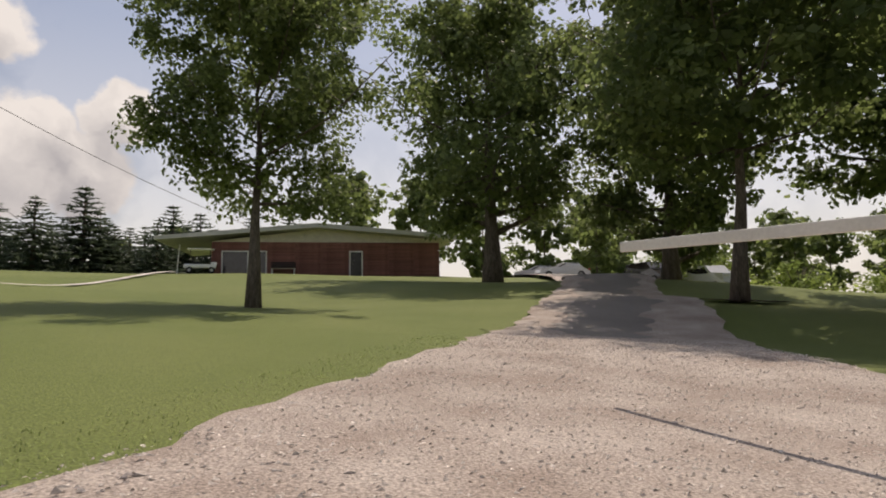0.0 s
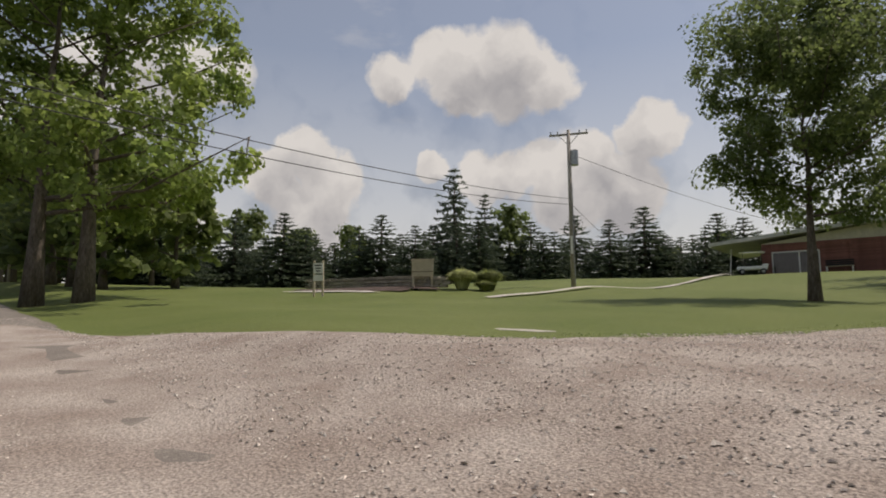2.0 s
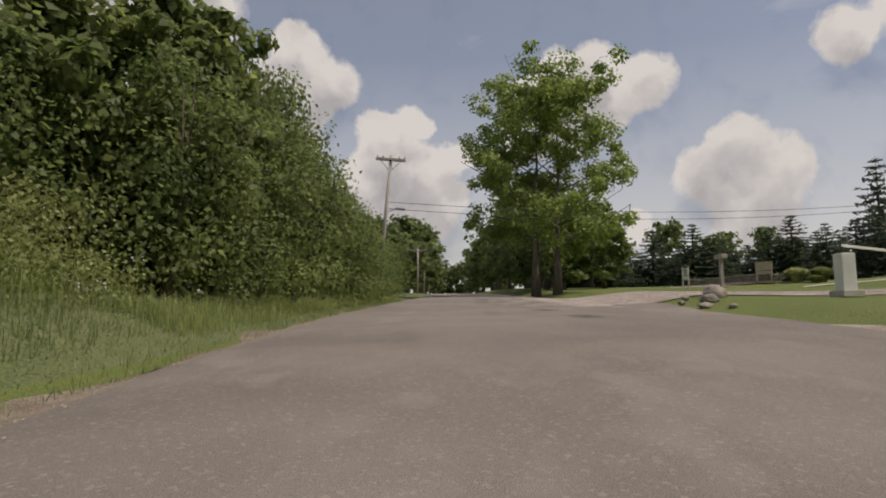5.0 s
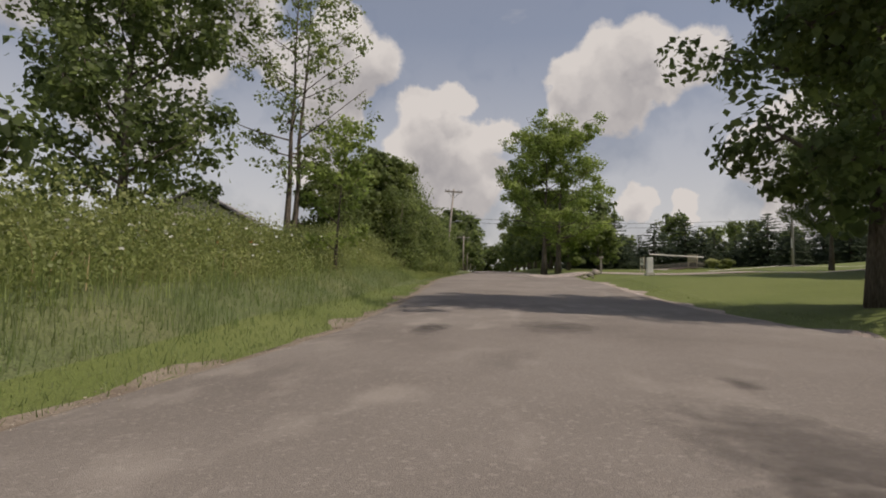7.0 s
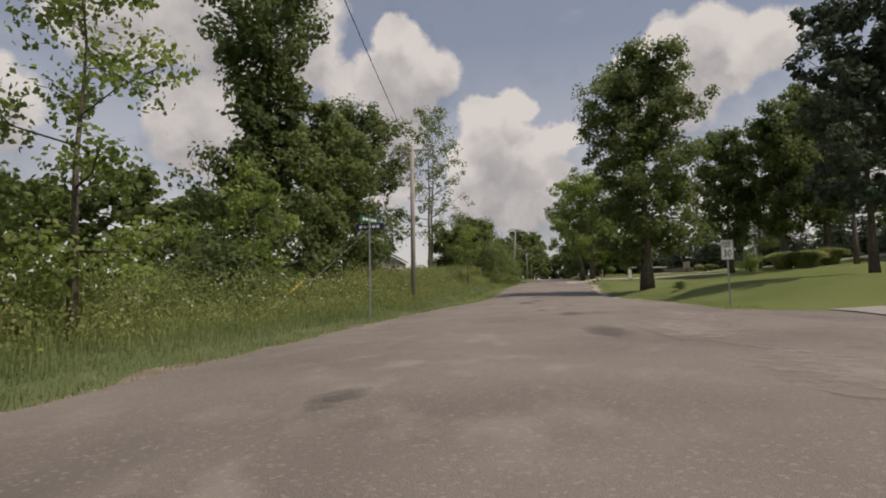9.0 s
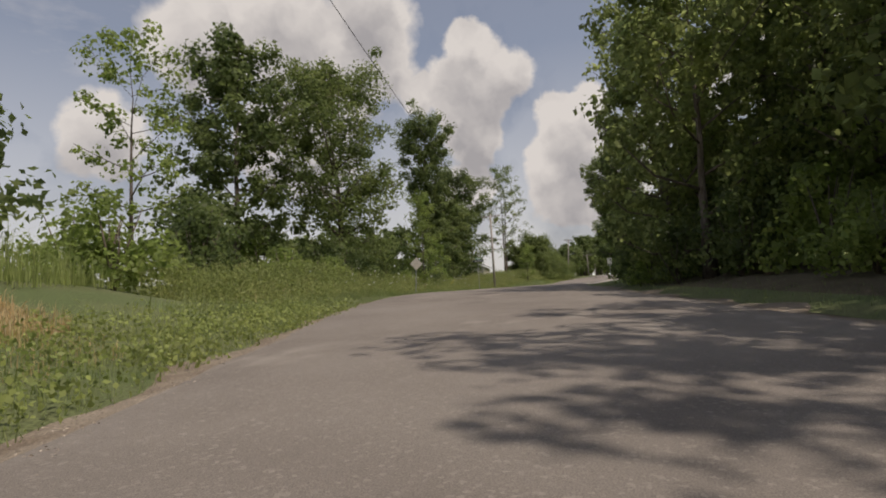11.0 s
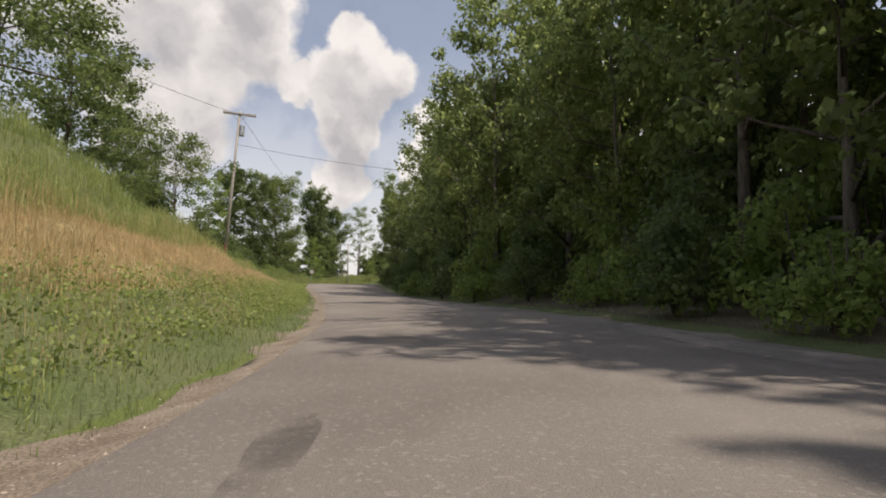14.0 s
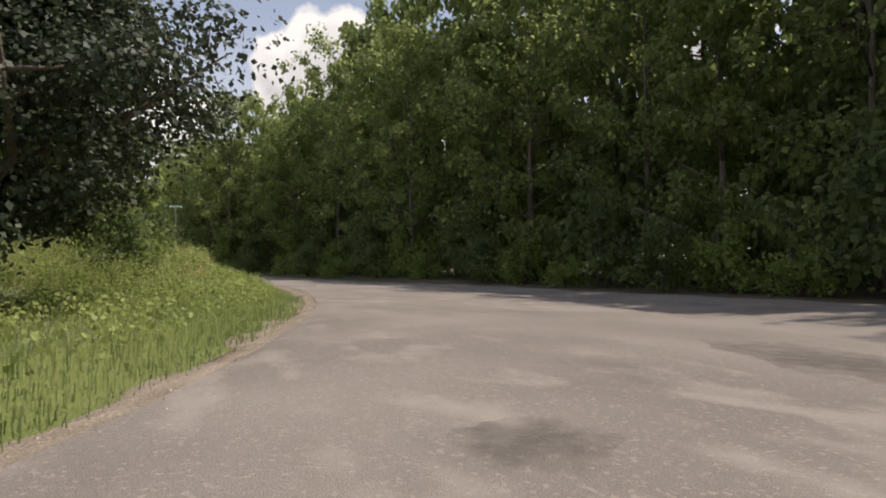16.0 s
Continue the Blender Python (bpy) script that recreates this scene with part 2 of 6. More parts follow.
M_lawn = material("lawn_grass", (0.112, 0.146, 0.034), (0.152, 0.178, 0.052), scale=0.22, bump_scale=55, bump=0.8, fine=0.45)
M_rough = material("rough_ground", (0.10, 0.13, 0.048), (0.15, 0.16, 0.072), scale=0.5, bump_scale=30, bump=0.8, fine=0.5)
M_asphalt = material("worn_asphalt", (0.20, 0.18, 0.165), (0.26, 0.236, 0.216), scale=0.35, bump_scale=140, bump=0.5, rough=0.9, fine=0.3)
M_road = road_material("worn_road_asphalt", (0.194, 0.168, 0.147), (0.256, 0.226, 0.199), (0.37, 0.327, 0.285))


def stain_material(name, base, base2, strength=0.6):
    """A tar stain that thins out towards its rim and through its grain."""
    m = material(name, base, base2, scale=2.0, bump_scale=140, bump=0.5, rough=0.85, fine=0.3)
    nt = m.node_tree
    n, lk = nt.nodes, nt.links
    co = n.new("ShaderNodeTexCoord")
    mid = n.new("ShaderNodeVectorMath")
    mid.operation = "SUBTRACT"
    mid.inputs[1].default_value = (0.5, 0.5, 0.5)
    lk.new(co.outputs["Generated"], mid.inputs[0])
    flat = n.new("ShaderNodeVectorMath")
    flat.operation = "MULTIPLY"
    flat.inputs[1].default_value = (1, 1, 0)
    lk.new(mid.outputs[0], flat.inputs[0])
    size = n.new("ShaderNodeVectorMath")
    size.operation = "LENGTH"
    lk.new(flat.outputs[0], size.inputs[0])
    nz = n.new("ShaderNodeTexNoise")
    nz.inputs["Scale"].default_value, nz.inputs["Detail"].default_value = 5.0, 8.0
    lk.new(co.outputs["Object"], nz.inputs["Vector"])
    add = n.new("ShaderNodeMath")
    add.operation = "MULTIPLY_ADD"
    add.inputs[1].default_value = 0.75
    lk.new(nz.outputs["Fac"], add.inputs[0]), lk.new(size.outputs["Value"], add.inputs[2])
    r = n.new("ShaderNodeMapRange")
    r.inputs["From Min"].default_value, r.inputs["From Max"].default_value = 0.46, 0.86
    r.inputs["To Min"].default_value, r.inputs["To Max"].default_value = strength, 0.0
    lk.new(add.outputs[0], r.inputs["Value"])
    clear = n.new("ShaderNodeBsdfTransparent")
    ms = n.new("ShaderNodeMixShader")
    lk.new(r.outputs[0], ms.inputs[0]), lk.new(clear.outputs[0], ms.inputs[1]), lk.new(n["Principled BSDF"].outputs[0], ms.inputs[2])
    lk.new(ms.outputs[0], n["Material Output"].inputs["Surface"])
    return m


M_patch = stain_material("asphalt_stain", (0.10, 0.088, 0.08), (0.14, 0.125, 0.115), 0.42)
M_dust = stain_material("gravel_dust", (0.36, 0.31, 0.265), (0.44, 0.39, 0.34))
M_palegrass = leaf_material("pale_grass", (0.36, 0.40, 0.16), (0.46, 0.46, 0.24), translucent=0.3)
M_gravel = material("pale_gravel", (0.31, 0.25, 0.212), (0.45, 0.39, 0.345), scale=1.1, bump_scale=60, bump=0.8, rough=0.95, fine=0.5)
M_palegravel = material("white_gravel", (0.29, 0.265, 0.235), (0.40, 0.37, 0.33), scale=0.9, bump_scale=30, bump=0.9, rough=0.95, fine=0.4)
M_straw_ground = material("dry_bank_earth", (0.26, 0.22, 0.11), (0.34, 0.27, 0.15), scale=0.7, bump_scale=30, bump=0.8, fine=0.5)
M_stone = material("gravel_stone", (0.52, 0.45, 0.40), (0.64, 0.58, 0.52), scale=9, bump_scale=80, vary=0.35, island=True)
M_pebble = material("shoulder_stone", (0.30, 0.25, 0.20), (0.42, 0.36, 0.30), scale=9, bump_scale=80, vary=0.35, island=True)
M_dirt = material("bare_dirt", (0.20, 0.155, 0.115), (0.30, 0.25, 0.195), scale=2.0, bump_scale=45, bump=0.8, rough=0.95, fine=0.45)
M_concrete = material("pale_concrete", (0.50, 0.46, 0.40), (0.60, 0.56, 0.50), scale=1.0, bump_scale=70, bump=0.3)
M_bark = material("grey_brown_bark", (0.10, 0.08, 0.062), (0.17, 0.14, 0.115), scale=7, bump_scale=26, bump=1.0, stretch=(1, 1, 0.25), fine=0.4)
M_pole = material("weathered_pole_wood", (0.31, 0.28, 0.24), (0.42, 0.38, 0.34), scale=5, bump_scale=60, bump=0.5, stretch=(1, 1, 0.06))
M_leaf = leaf_material("oak_leaf", (0.088, 0.122, 0.04), (0.18, 0.215, 0.07))
M_leaf_dark = leaf_material("dark_leaf", (0.075, 0.105, 0.038), (0.15, 0.185, 0.062))
M_leaf_light = leaf_material("light_leaf", (0.125, 0.175, 0.045), (0.24, 0.29, 0.08), translucent=0.5)
M_leaf_wood = leaf_material("woodland_leaf", (0.125, 0.158, 0.056), (0.215, 0.245, 0.088), translucent=0.66)
# near-black leaf: the shade of the overhanging tree is put into its colour
M_leaf_shade = leaf_material("shade_toned_leaf", (0.038, 0.052, 0.03), (0.06, 0.075, 0.04), translucent=0.15)
M_needle = leaf_material("spruce_needle", (0.066, 0.092, 0.056), (0.095, 0.12, 0.074), translucent=0.25)
M_weed = leaf_material("weed_leaf", (0.165, 0.205, 0.062), (0.26, 0.275, 0.10), translucent=0.3)
M_grass = leaf_material("grass_blade", (0.145, 0.19, 0.072), (0.22, 0.25, 0.105), translucent=0.5)
M_herb = leaf_material("fresh_herb_leaf", (0.195, 0.245, 0.07), (0.29, 0.325, 0.11), translucent=0.35)
M_tallgrass = leaf_material("tall_grass_blade", (0.21, 0.26, 0.085), (0.30, 0.33, 0.125), translucent=0.35)
M_straw = leaf_material("dry_grass", (0.50, 0.385, 0.22), (0.40, 0.32, 0.17), translucent=0.3)
M_brick = material("red_brick", (0.20, 0.085, 0.07), (0.255, 0.115, 0.095), scale=6, bump_scale=60, vary=0.22)
M_mortar = material("mortar", (0.20, 0.115, 0.098), (0.24, 0.145, 0.12), scale=4, bump_scale=60)
M_white = material("white_paint", (0.78, 0.77, 0.73), (0.70, 0.69, 0.65), scale=3, bump_scale=40, bump=0.08, rough=0.5, fine=0.06)
M_fascia = material("grey_metal_fascia", (0.50, 0.50, 0.46), (0.42, 0.42, 0.39), scale=2, bump_scale=40, bump=0.08, rough=0.5, fine=0.08)
M_steel = material("galvanised_steel", (0.42, 0.43, 0.43), (0.34, 0.35, 0.35), scale=6, bump_scale=90, bump=0.1, rough=0.45, metal=0.8)
M_dark = material("dark_glass", (0.018, 0.018, 0.02), (0.03, 0.03, 0.032), scale=2, bump=0, rough=0.12, spec=0.6)
M_rubber = material("black_rubber", (0.022, 0.022, 0.022), (0.03, 0.03, 0.03), scale=9, rough=0.8, bump=0.2)
M_wood = material("tan_board_wood", (0.55, 0.47, 0.35), (0.47, 0.40, 0.30), scale=3, bump_scale=50, bump=0.3)
M_rock = material("field_stone", (0.38, 0.34, 0.28), (0.26, 0.23, 0.19), scale=3, bump_scale=25, bump=0.8, vary=0.2)
M_litter = material("leaf_litter", (0.085, 0.07, 0.045), (0.13, 0.105, 0.065), scale=2.0, bump_scale=35, bump=0.9, fine=0.5)
M_mulch = material("dark_mulch", (0.075, 0.052, 0.042), (0.12, 0.085, 0.07), scale=3, bump_scale=35, bump=1.0)
M_signback = material("dull_aluminium", (0.62, 0.56, 0.49), (0.54, 0.49, 0.43), scale=4, bump=0.05, rough=0.6, metal=0.1)
M_green = material("green_sign", (0.03, 0.13, 0.075), (0.025, 0.10, 0.06), scale=4, bump=0, rough=0.5)
M_yellow = material("yellow_plastic", (0.62, 0.50, 0.06), (0.55, 0.44, 0.06), scale=4, bump=0, rough=0.5)
M_blue = material("navy_sign", (0.03, 0.035, 0.09), (0.025, 0.03, 0.075), scale=4, bump=0, rough=0.5)
M_black = material("black_paint", (0.02, 0.02, 0.02), (0.025, 0.025, 0.025), scale=4, bump=0, rough=0.5)
M_red = material("red_paint", (0.45, 0.05, 0.035), (0.38, 0.05, 0.04), scale=4, bump=0, rough=0.5)
M_orange = material("orange_petal", (0.62, 0.16, 0.03), (0.5, 0.12, 0.03), scale=4, bump=0, rough=0.6)
M_wire = material("dark_cable", (0.03, 0.03, 0.03), (0.04, 0.04, 0.04), scale=4, bump=0, rough=0.6)
M_siding = material("cream_siding", (0.62, 0.58, 0.48), (0.56, 0.52, 0.44), scale=2, bump_scale=30, bump=0.1)
M_roof = material("grey_shingle", (0.30, 0.29, 0.28), (0.22, 0.21, 0.21), scale=5, bump_scale=40, bump=0.4)
M_silver = material("silver_car_paint", (0.55, 0.56, 0.57), (0.52, 0.53, 0.54), scale=2, bump=0, rough=0.3, coat=0.7)
M_carwhite = material("white_car_paint", (0.8, 0.8, 0.8), (0.76, 0.76, 0.76), scale=2, bump=0, rough=0.3, coat=0.7)
M_carblack = material("black_car_paint", (0.02, 0.02, 0.022), (0.025, 0.025, 0.028), scale=2, bump=0, rough=0.25, coat=0.8)
M_lamp = material("clear_lens", (0.7, 0.7, 0.68), (0.6, 0.6, 0.6), scale=4, bump=0, rough=0.15)


# ---- mesh helpers ----
def link_mesh(name, verts, faces, mat, parent=None, label="", smooth=False):
    me = bpy.data.meshes.new(name)
    me.from_pydata([tuple(v) for v in verts], [], faces)
    me.materials.append(mat)
    if smooth:
        me.polygons.foreach_set("use_smooth", [True] * len(me.polygons))
    me.update()
    ob = new(name, me)
    if parent is not None:
        ob.parent = parent
    if label:
        ob["label"] = label
    return ob


def quads_mesh(name, v, mat, per=4):
    """A mesh of separate faces from an array (n, per, 3)."""
    v = np.asarray(v, dtype=np.float32)
    k = len(v)
    me = bpy.data.meshes.new(name)
    me.vertices.add(k * per)
    me.vertices.foreach_set("co", v.ravel())
    me.loops.add(k * per)
    me.loops.foreach_set("vertex_index", np.arange(k * per, dtype=np.int32))
    me.polygons.add(k)
    me.polygons.foreach_set("loop_start", np.arange(0, k * per, per, dtype=np.int32))
    me.materials.append(mat)
    me.update(calc_edges=True)
    return me


def part(name, bm, mat, parent, label="", smooth=False):
    me = bpy.data.meshes.new(name)
    bm.normal_update()
    bm.to_mesh(me)
    bm.free()
    me.materials.append(mat)
    if smooth:
        me.polygons.foreach_set("use_smooth", [True] * len(me.polygons))
    ob = new(name, me)
    if parent is not None:
        ob.parent = parent
    if label:
        ob["label"] = label
    return ob


def empty(name, m=None):
    ob = new(name)
    ob.empty_display_size = 0.2
    if m is not None:
        ob.matrix_world = m
    return ob


def box(bm, cx, cy, cz, sx, sy, sz, bevel=0.0, m=None):
    g = bmesh.ops.create_cube(bm, size=1.0)
    vs = g["verts"]
    bmesh.ops.scale(bm, vec=(sx, sy, sz), verts=vs)
    if bevel:
        es = list({e for v in vs for e in v.link_edges})
        r = bmesh.ops.bevel(bm, geom=es, offset=bevel, segments=2, affect="EDGES", profile=0.6)
        vs = list({v for f in r["faces"] for v in f.verts} | {v for v in vs if v.is_valid})
    mat = Matrix.Translation((cx, cy, cz)) @ (m or Matrix())
    bmesh.ops.transform(bm, matrix=mat, verts=vs)
    return vs


def cyl(bm, p0, p1, r0, r1=None, seg=10):
    p0, p1 = Vector(p0), Vector(p1)
    r1 = r0 if r1 is None else r1
    d = p1 - p0
    q = d.to_track_quat("Z", "Y").to_matrix().to_4x4()
    bmesh.ops.create_cone(bm, cap_ends=True, segments=seg, radius1=r0, radius2=r1, depth=d.length,
                          matrix=Matrix.Translation((p0 + p1) / 2) @ q)


def bm_box(*a, **k):
    bm = bmesh.new()
    box(bm, *a, **k)
    return bm


def bm_cyl(*a, **k):
    bm = bmesh.new()
    cyl(bm, *a, **k)
    return bm


def tube(points, radii, seg=7):
    """Vertices and faces of a tapered tube along points."""
    vs, fs = [], []
    pts = [Vector(p) for p in points]
    up = Vector((0.31, 0.17, 0.93)).normalized()
    for i, (p, r) in enumerate(zip(pts, radii)):
        d = (pts[min(i + 1, len(pts) - 1)] - pts[max(i - 1, 0)]).normalized()
        a = d.cross(up)
        if a.length < 0.05:
            a = d.cross(Vector((1, 0, 0)))
        a.normalize()
        b = d.cross(a)
        for k in range(seg):
            w = 2 * math.pi * k / seg
            vs.append(p + (a * math.cos(w) + b * math.sin(w)) * r)
        if i:
            o = (i - 1) * seg
            for k in range(seg):
                fs.append((o + k, o + (k + 1) % seg, o + seg + (k + 1) % seg, o + seg + k))
    fs.append(tuple(range(seg - 1, -1, -1)))
    o = (len(pts) - 1) * seg
    fs.append(tuple(range(o, o + seg)))
    return vs, fs


def join(lists):
    vs, fs = [], []
    for v, f in lists:
        o = len(vs)
        vs += v
        fs += [tuple(i + o for i in g) for g in f]
    return vs, fs


# ---- the lie of the land ----
LANE, EYE_H, HALF = 1.25, 0.80, 3.65   # lane offset from the centre line, eye above the road, half the road's width
_px = [-400, -150, -60] + [e[0] for t, e, g, r in PATH if t >= 4.0] + [260, 330, 600]
_last = PATH[-1][1]
_py = [-24.0, -15.0, -11.8] + [e[1] for t, e, g, r in PATH if t >= 4.0] + [-8, -62, -300]
_pz = [11.0, 7.1, 3.3] + [e[2] for t, e, g, r in PATH if t >= 4.0] + [-13.2, -14.2, -16]
_gx = np.arange(-400, 601, 2.0)


def _smooth(a, k):
    w = np.ones(k) / k
    return np.convolve(np.pad(a, k // 2, mode="edge"), w, mode="valid")[: len(a)]


_gy = _smooth(np.interp(_gx, _px, _py), 7)
_gz = _smooth(np.interp(_gx, _px, _pz), 7)
_sl = np.gradient(_gy, _gx)


_pb = [0, 0, 0] + [r for t, e, g, r in PATH if t >= 4.0] + [0, 0, 0]
_gb = np.tan(np.radians(_smooth(np.interp(_gx, _px, _pb), 9) * 0.85))


def bank(x):
    return np.interp(x, _gx, _gb)


def road_y(x):
    return np.interp(x, _gx, _gy) + LANE / np.cos(np.arctan(np.interp(x, _gx, _sl)))


def road_z(x):
    return np.interp(x, _gx, _gz) - EYE_H + LANE * bank(x)


def left_edge(x):
    """Distance of the road's outer edge from the centre line on the bank's side."""
    return np.interp(x, [-20, 5, 13, 30, 42, 50, 65, 75, 82, 89, 100, 120, 140, 152, 165, 184, 195, 213],
                     [4.2, 4.7, 4.7, 3.6, 3.4, 3.95, 4.15, 4.35, 4.7, 5.1, 4.8, 3.4, 3.05, 3.2, 2.85, 2.55, 2.9, 2.85])


def right_edge(x):
    """The same on the lawn's side."""
    return np.interp(x, [-60, -20, 10, 37, 50, 62, 90, 120, 150, 170, 600], [3.7, 4.2, 4.6, 5.0, 5.4, 5.3, 4.2, 3.9, 4.2, 4.4, 4.4])


def road_cos(x):
    return np.cos(np.arctan(np.interp(x, _gx, _sl)))


# rise of the land over the road beside it: x, distance from the centre line, rise
LAND = np.array([
    (3, 9, 0.42), (0, 6.5, 0.42), (6, 7, 0.35), (-2.6, 25.6, 0.95), (-16.5, 18.5, 0.75), (-17, 13.3, 0.15), (-15.3, 20.4, 0.5), (-17.6, 31, 1.45), (-19, 22, 1.3),
    (-8, 58, 3.4), (2, 60, 3.95), (-25, 58, 2.8), (14.5, 31, 1.9), (15.8, 43, 3.4), (5.6, 47, 2.75), (12.3, 62, 4.3), (-12.5, 4, 0.0),
    (-60, 30, 0.5), (8.8, 9, 0.3), (9.2, 21, 0.65), (42, 16, 0.9), (58, 14, 1.0), (64, 6, -0.1), (40, 40, 4.5), (70, 35, 3.5),
    (30, 8, 0.1), (22, 14, 0.6), (28, 21, 1.5), (33, 25, 1.9), (22, 26, 1.9), (90, 8, 0.1), (78, 10, 0.1), (82, 16, 0.4), (88, 14, 0.5), (120, 9, 0.3), (160, 9, 0.2), (200, 9, 0.0), (120, 40, 2.0), (200, 40, 2.0),
], dtype=float)
LAND2 = np.array([
    (-40, -8, 0.0), (-10, -9, 0.2), (10, -9, 0.5), (25, -10, 1.0), (40, -9, 0.7), (55, -9, 0.2), (70, -9, 0.1), (85, -9, 0.1),
    (20, -25, 1.5), (50, -25, 1.5), (80, -30, 1.5), (105, -8, 0.4), (118, -8, 1.3), (128, -10.5, 2.0), (140, -8, 1.7),
    (140, -15, 5.0), (160, -8, 2.4), (160, -15, 6.5), (172, -8, 2.3), (181, -8, 1.5), (180, -14, 4.8), (189, -8, 0.7), (190, -14, 2.6), (200, -8, 0.1), (200, -14, 0.3), (215, -9, 0.1), (207, -7, 0.05),
    (230, -9, 0.3), (118, -20, 4.0), (100, -20, 1.5), (200, -22, 3.5), (150, -40, 8.0), (-60, -40, 0.5), (250, -30, 2.0),
], dtype=float)
_ALL = np.vstack([LAND, LAND2])


def ground(x, y):
    """Height of the land at x, y (arrays or numbers)."""
    x, y = np.asarray(x, float), np.asarray(y, float)
    s = (y - road_y(x)) * road_cos(x)
    z = road_z(x)
    shape = np.broadcast(x, y).shape
    num, den = np.zeros(shape), np.zeros(shape)
    for cx, cs, h in _ALL:
        w = 1.0 / (((x - cx) / 1.6) ** 2 + (s - cs) ** 2 + 3.0) ** 1.6 * np.where(cs * s > 0, 1.0, 0.02)
        num, den = num + w * h, den + w
    a = np.abs(s)
    half = np.where(s < 0, left_edge(x), right_edge(x))
    start = np.where(s > 0, np.interp(x, [-9, -3, 9, 13], [0, 1, 1, 0]) * (3.0 - half) + half, half)
    edge = np.clip((a - start - 0.4) / np.where(s < 0, np.interp(x, [100, 118, 178, 196], [3.0, 6.5, 6.5, 3.0]), 3.0), 0, 1)
    dip = -0.10 * np.clip((a - half + 0.2) / 0.5, 0, 1) * (1 - edge)
    fade = np.clip((a - 150) / 150, 0, 1)
    z = z + bank(x) * np.clip(s, -HALF - 0.5, HALF + 0.5) * np.clip((22 - a) / 14, 0, 1)
    return z * (1 - 0.6 * fade) - 0.03 * (a / HALF) ** 2 * (a < HALF) - 0.03 * (a >= HALF) + dip + num / den * edge * edge * (3 - 2 * edge)


def gz(x, y):
    return float(ground(x, y))


def at_side(x, s):
    """World x, y at distance s from the centre line of the road."""
    return x, float(road_y(x) + s / road_cos(x))


def sheet(name, xs, ss, lift, mat, fn=None):
    """A sheet over the land in rows of x and columns of distance from the road."""
    xs, ss = np.asarray(xs, float), np.asarray(ss, float)
    X, S = np.meshgrid(xs, ss, indexing="ij")
    if fn is not None:
        S = fn(X, S)
    Y = road_y(X) + S / road_cos(X)
    Z = ground(X, Y) + lift
    v = np.stack([X, Y, Z], -1).reshape(-1, 3)
    m = len(ss)
    f = [(i * m + j, (i + 1) * m + j, (i + 1) * m + j + 1, i * m + j + 1) for i in range(len(xs) - 1) for j in range(m - 1)]
    return link_mesh(name, v, f, mat, smooth=True)


_xs = np.concatenate([np.linspace(-400, -70, 40), np.arange(-68, 262, 2.0), np.linspace(268, 600, 30)])
_side = [3.0, 3.4, 3.8, 4.2, 4.6, 5.0, 5.4, 5.8, 6.4, 7, 8, 9.5, 11, 13, 15, 17.5, 20, 23, 26, 30, 34, 38, 43, 48, 54, 60, 68, 78, 90, 110, 140, 180, 240, 330, 450]
_ss = np.array([-s for s in reversed(_side)] + [-1.8, 0, 1.8] + _side)
land = sheet("ground", _xs, _ss, -0.02, M_lawn)
tagged(land, "green mown lawn and verge rolling up from the road", "ground", kind="structure")
land.data.materials.append(M_rough)
_pc = np.empty(len(land.data.polygons) * 3, np.float32)
land.data.polygons.foreach_get("center", _pc)
_pc = _pc.reshape(-1, 3)
_sc = (_pc[:, 1] - road_y(_pc[:, 0])) * road_cos(_pc[:, 0])
land.data.materials.append(M_straw_ground)
land.data.materials.append(M_litter)
_dry = (_sc < -6.3 - 0.5 * np.sin(_pc[:, 0] * 0.7)) & (_sc > -8.8) & (_pc[:, 0] > 116) & (_pc[:, 0] < 176)
_litter = (_sc > 6.0) & (_sc < 40) & (_pc[:, 0] > 90) & (_pc[:, 0] < 232)
land.data.polygons.foreach_set("material_index", np.where(_litter, 3, np.where(_dry, 2, ((_sc < np.where((_pc[:, 0] < 112) | (_pc[:, 0] > 196), -5.2, -3.4)) | ((_sc > 3) & (_pc[:, 0] > 90))))).astype(np.int32))
rng = np.random.default_rng(5)


def ragged(X, S):
    k = np.sin(X * 1.9) * 0.5 + np.sin(X * 4.3 + 1) * 0.3 + np.sin(X * 0.63 + 2) * 0.6
    S = np.where(S < 0, S * left_edge(X) / 3.65, S * right_edge(X) / 3.65)
    return np.where(np.abs(S) > 2.95, S + np.sign(S) * (0.13 * k + 0.05), S)


road = sheet("road", np.concatenate([np.linspace(-400, -70, 60), np.arange(-68, 262, 0.7), np.linspace(262, 600, 40)]),
             [-3.6, -3.35, -2.5, -1.2, 0, 1.2, 2.5, 3.35, 3.6], 0.018, M_road, ragged)
tagged(road, "worn grey asphalt country road without markings", "road", kind="structure")


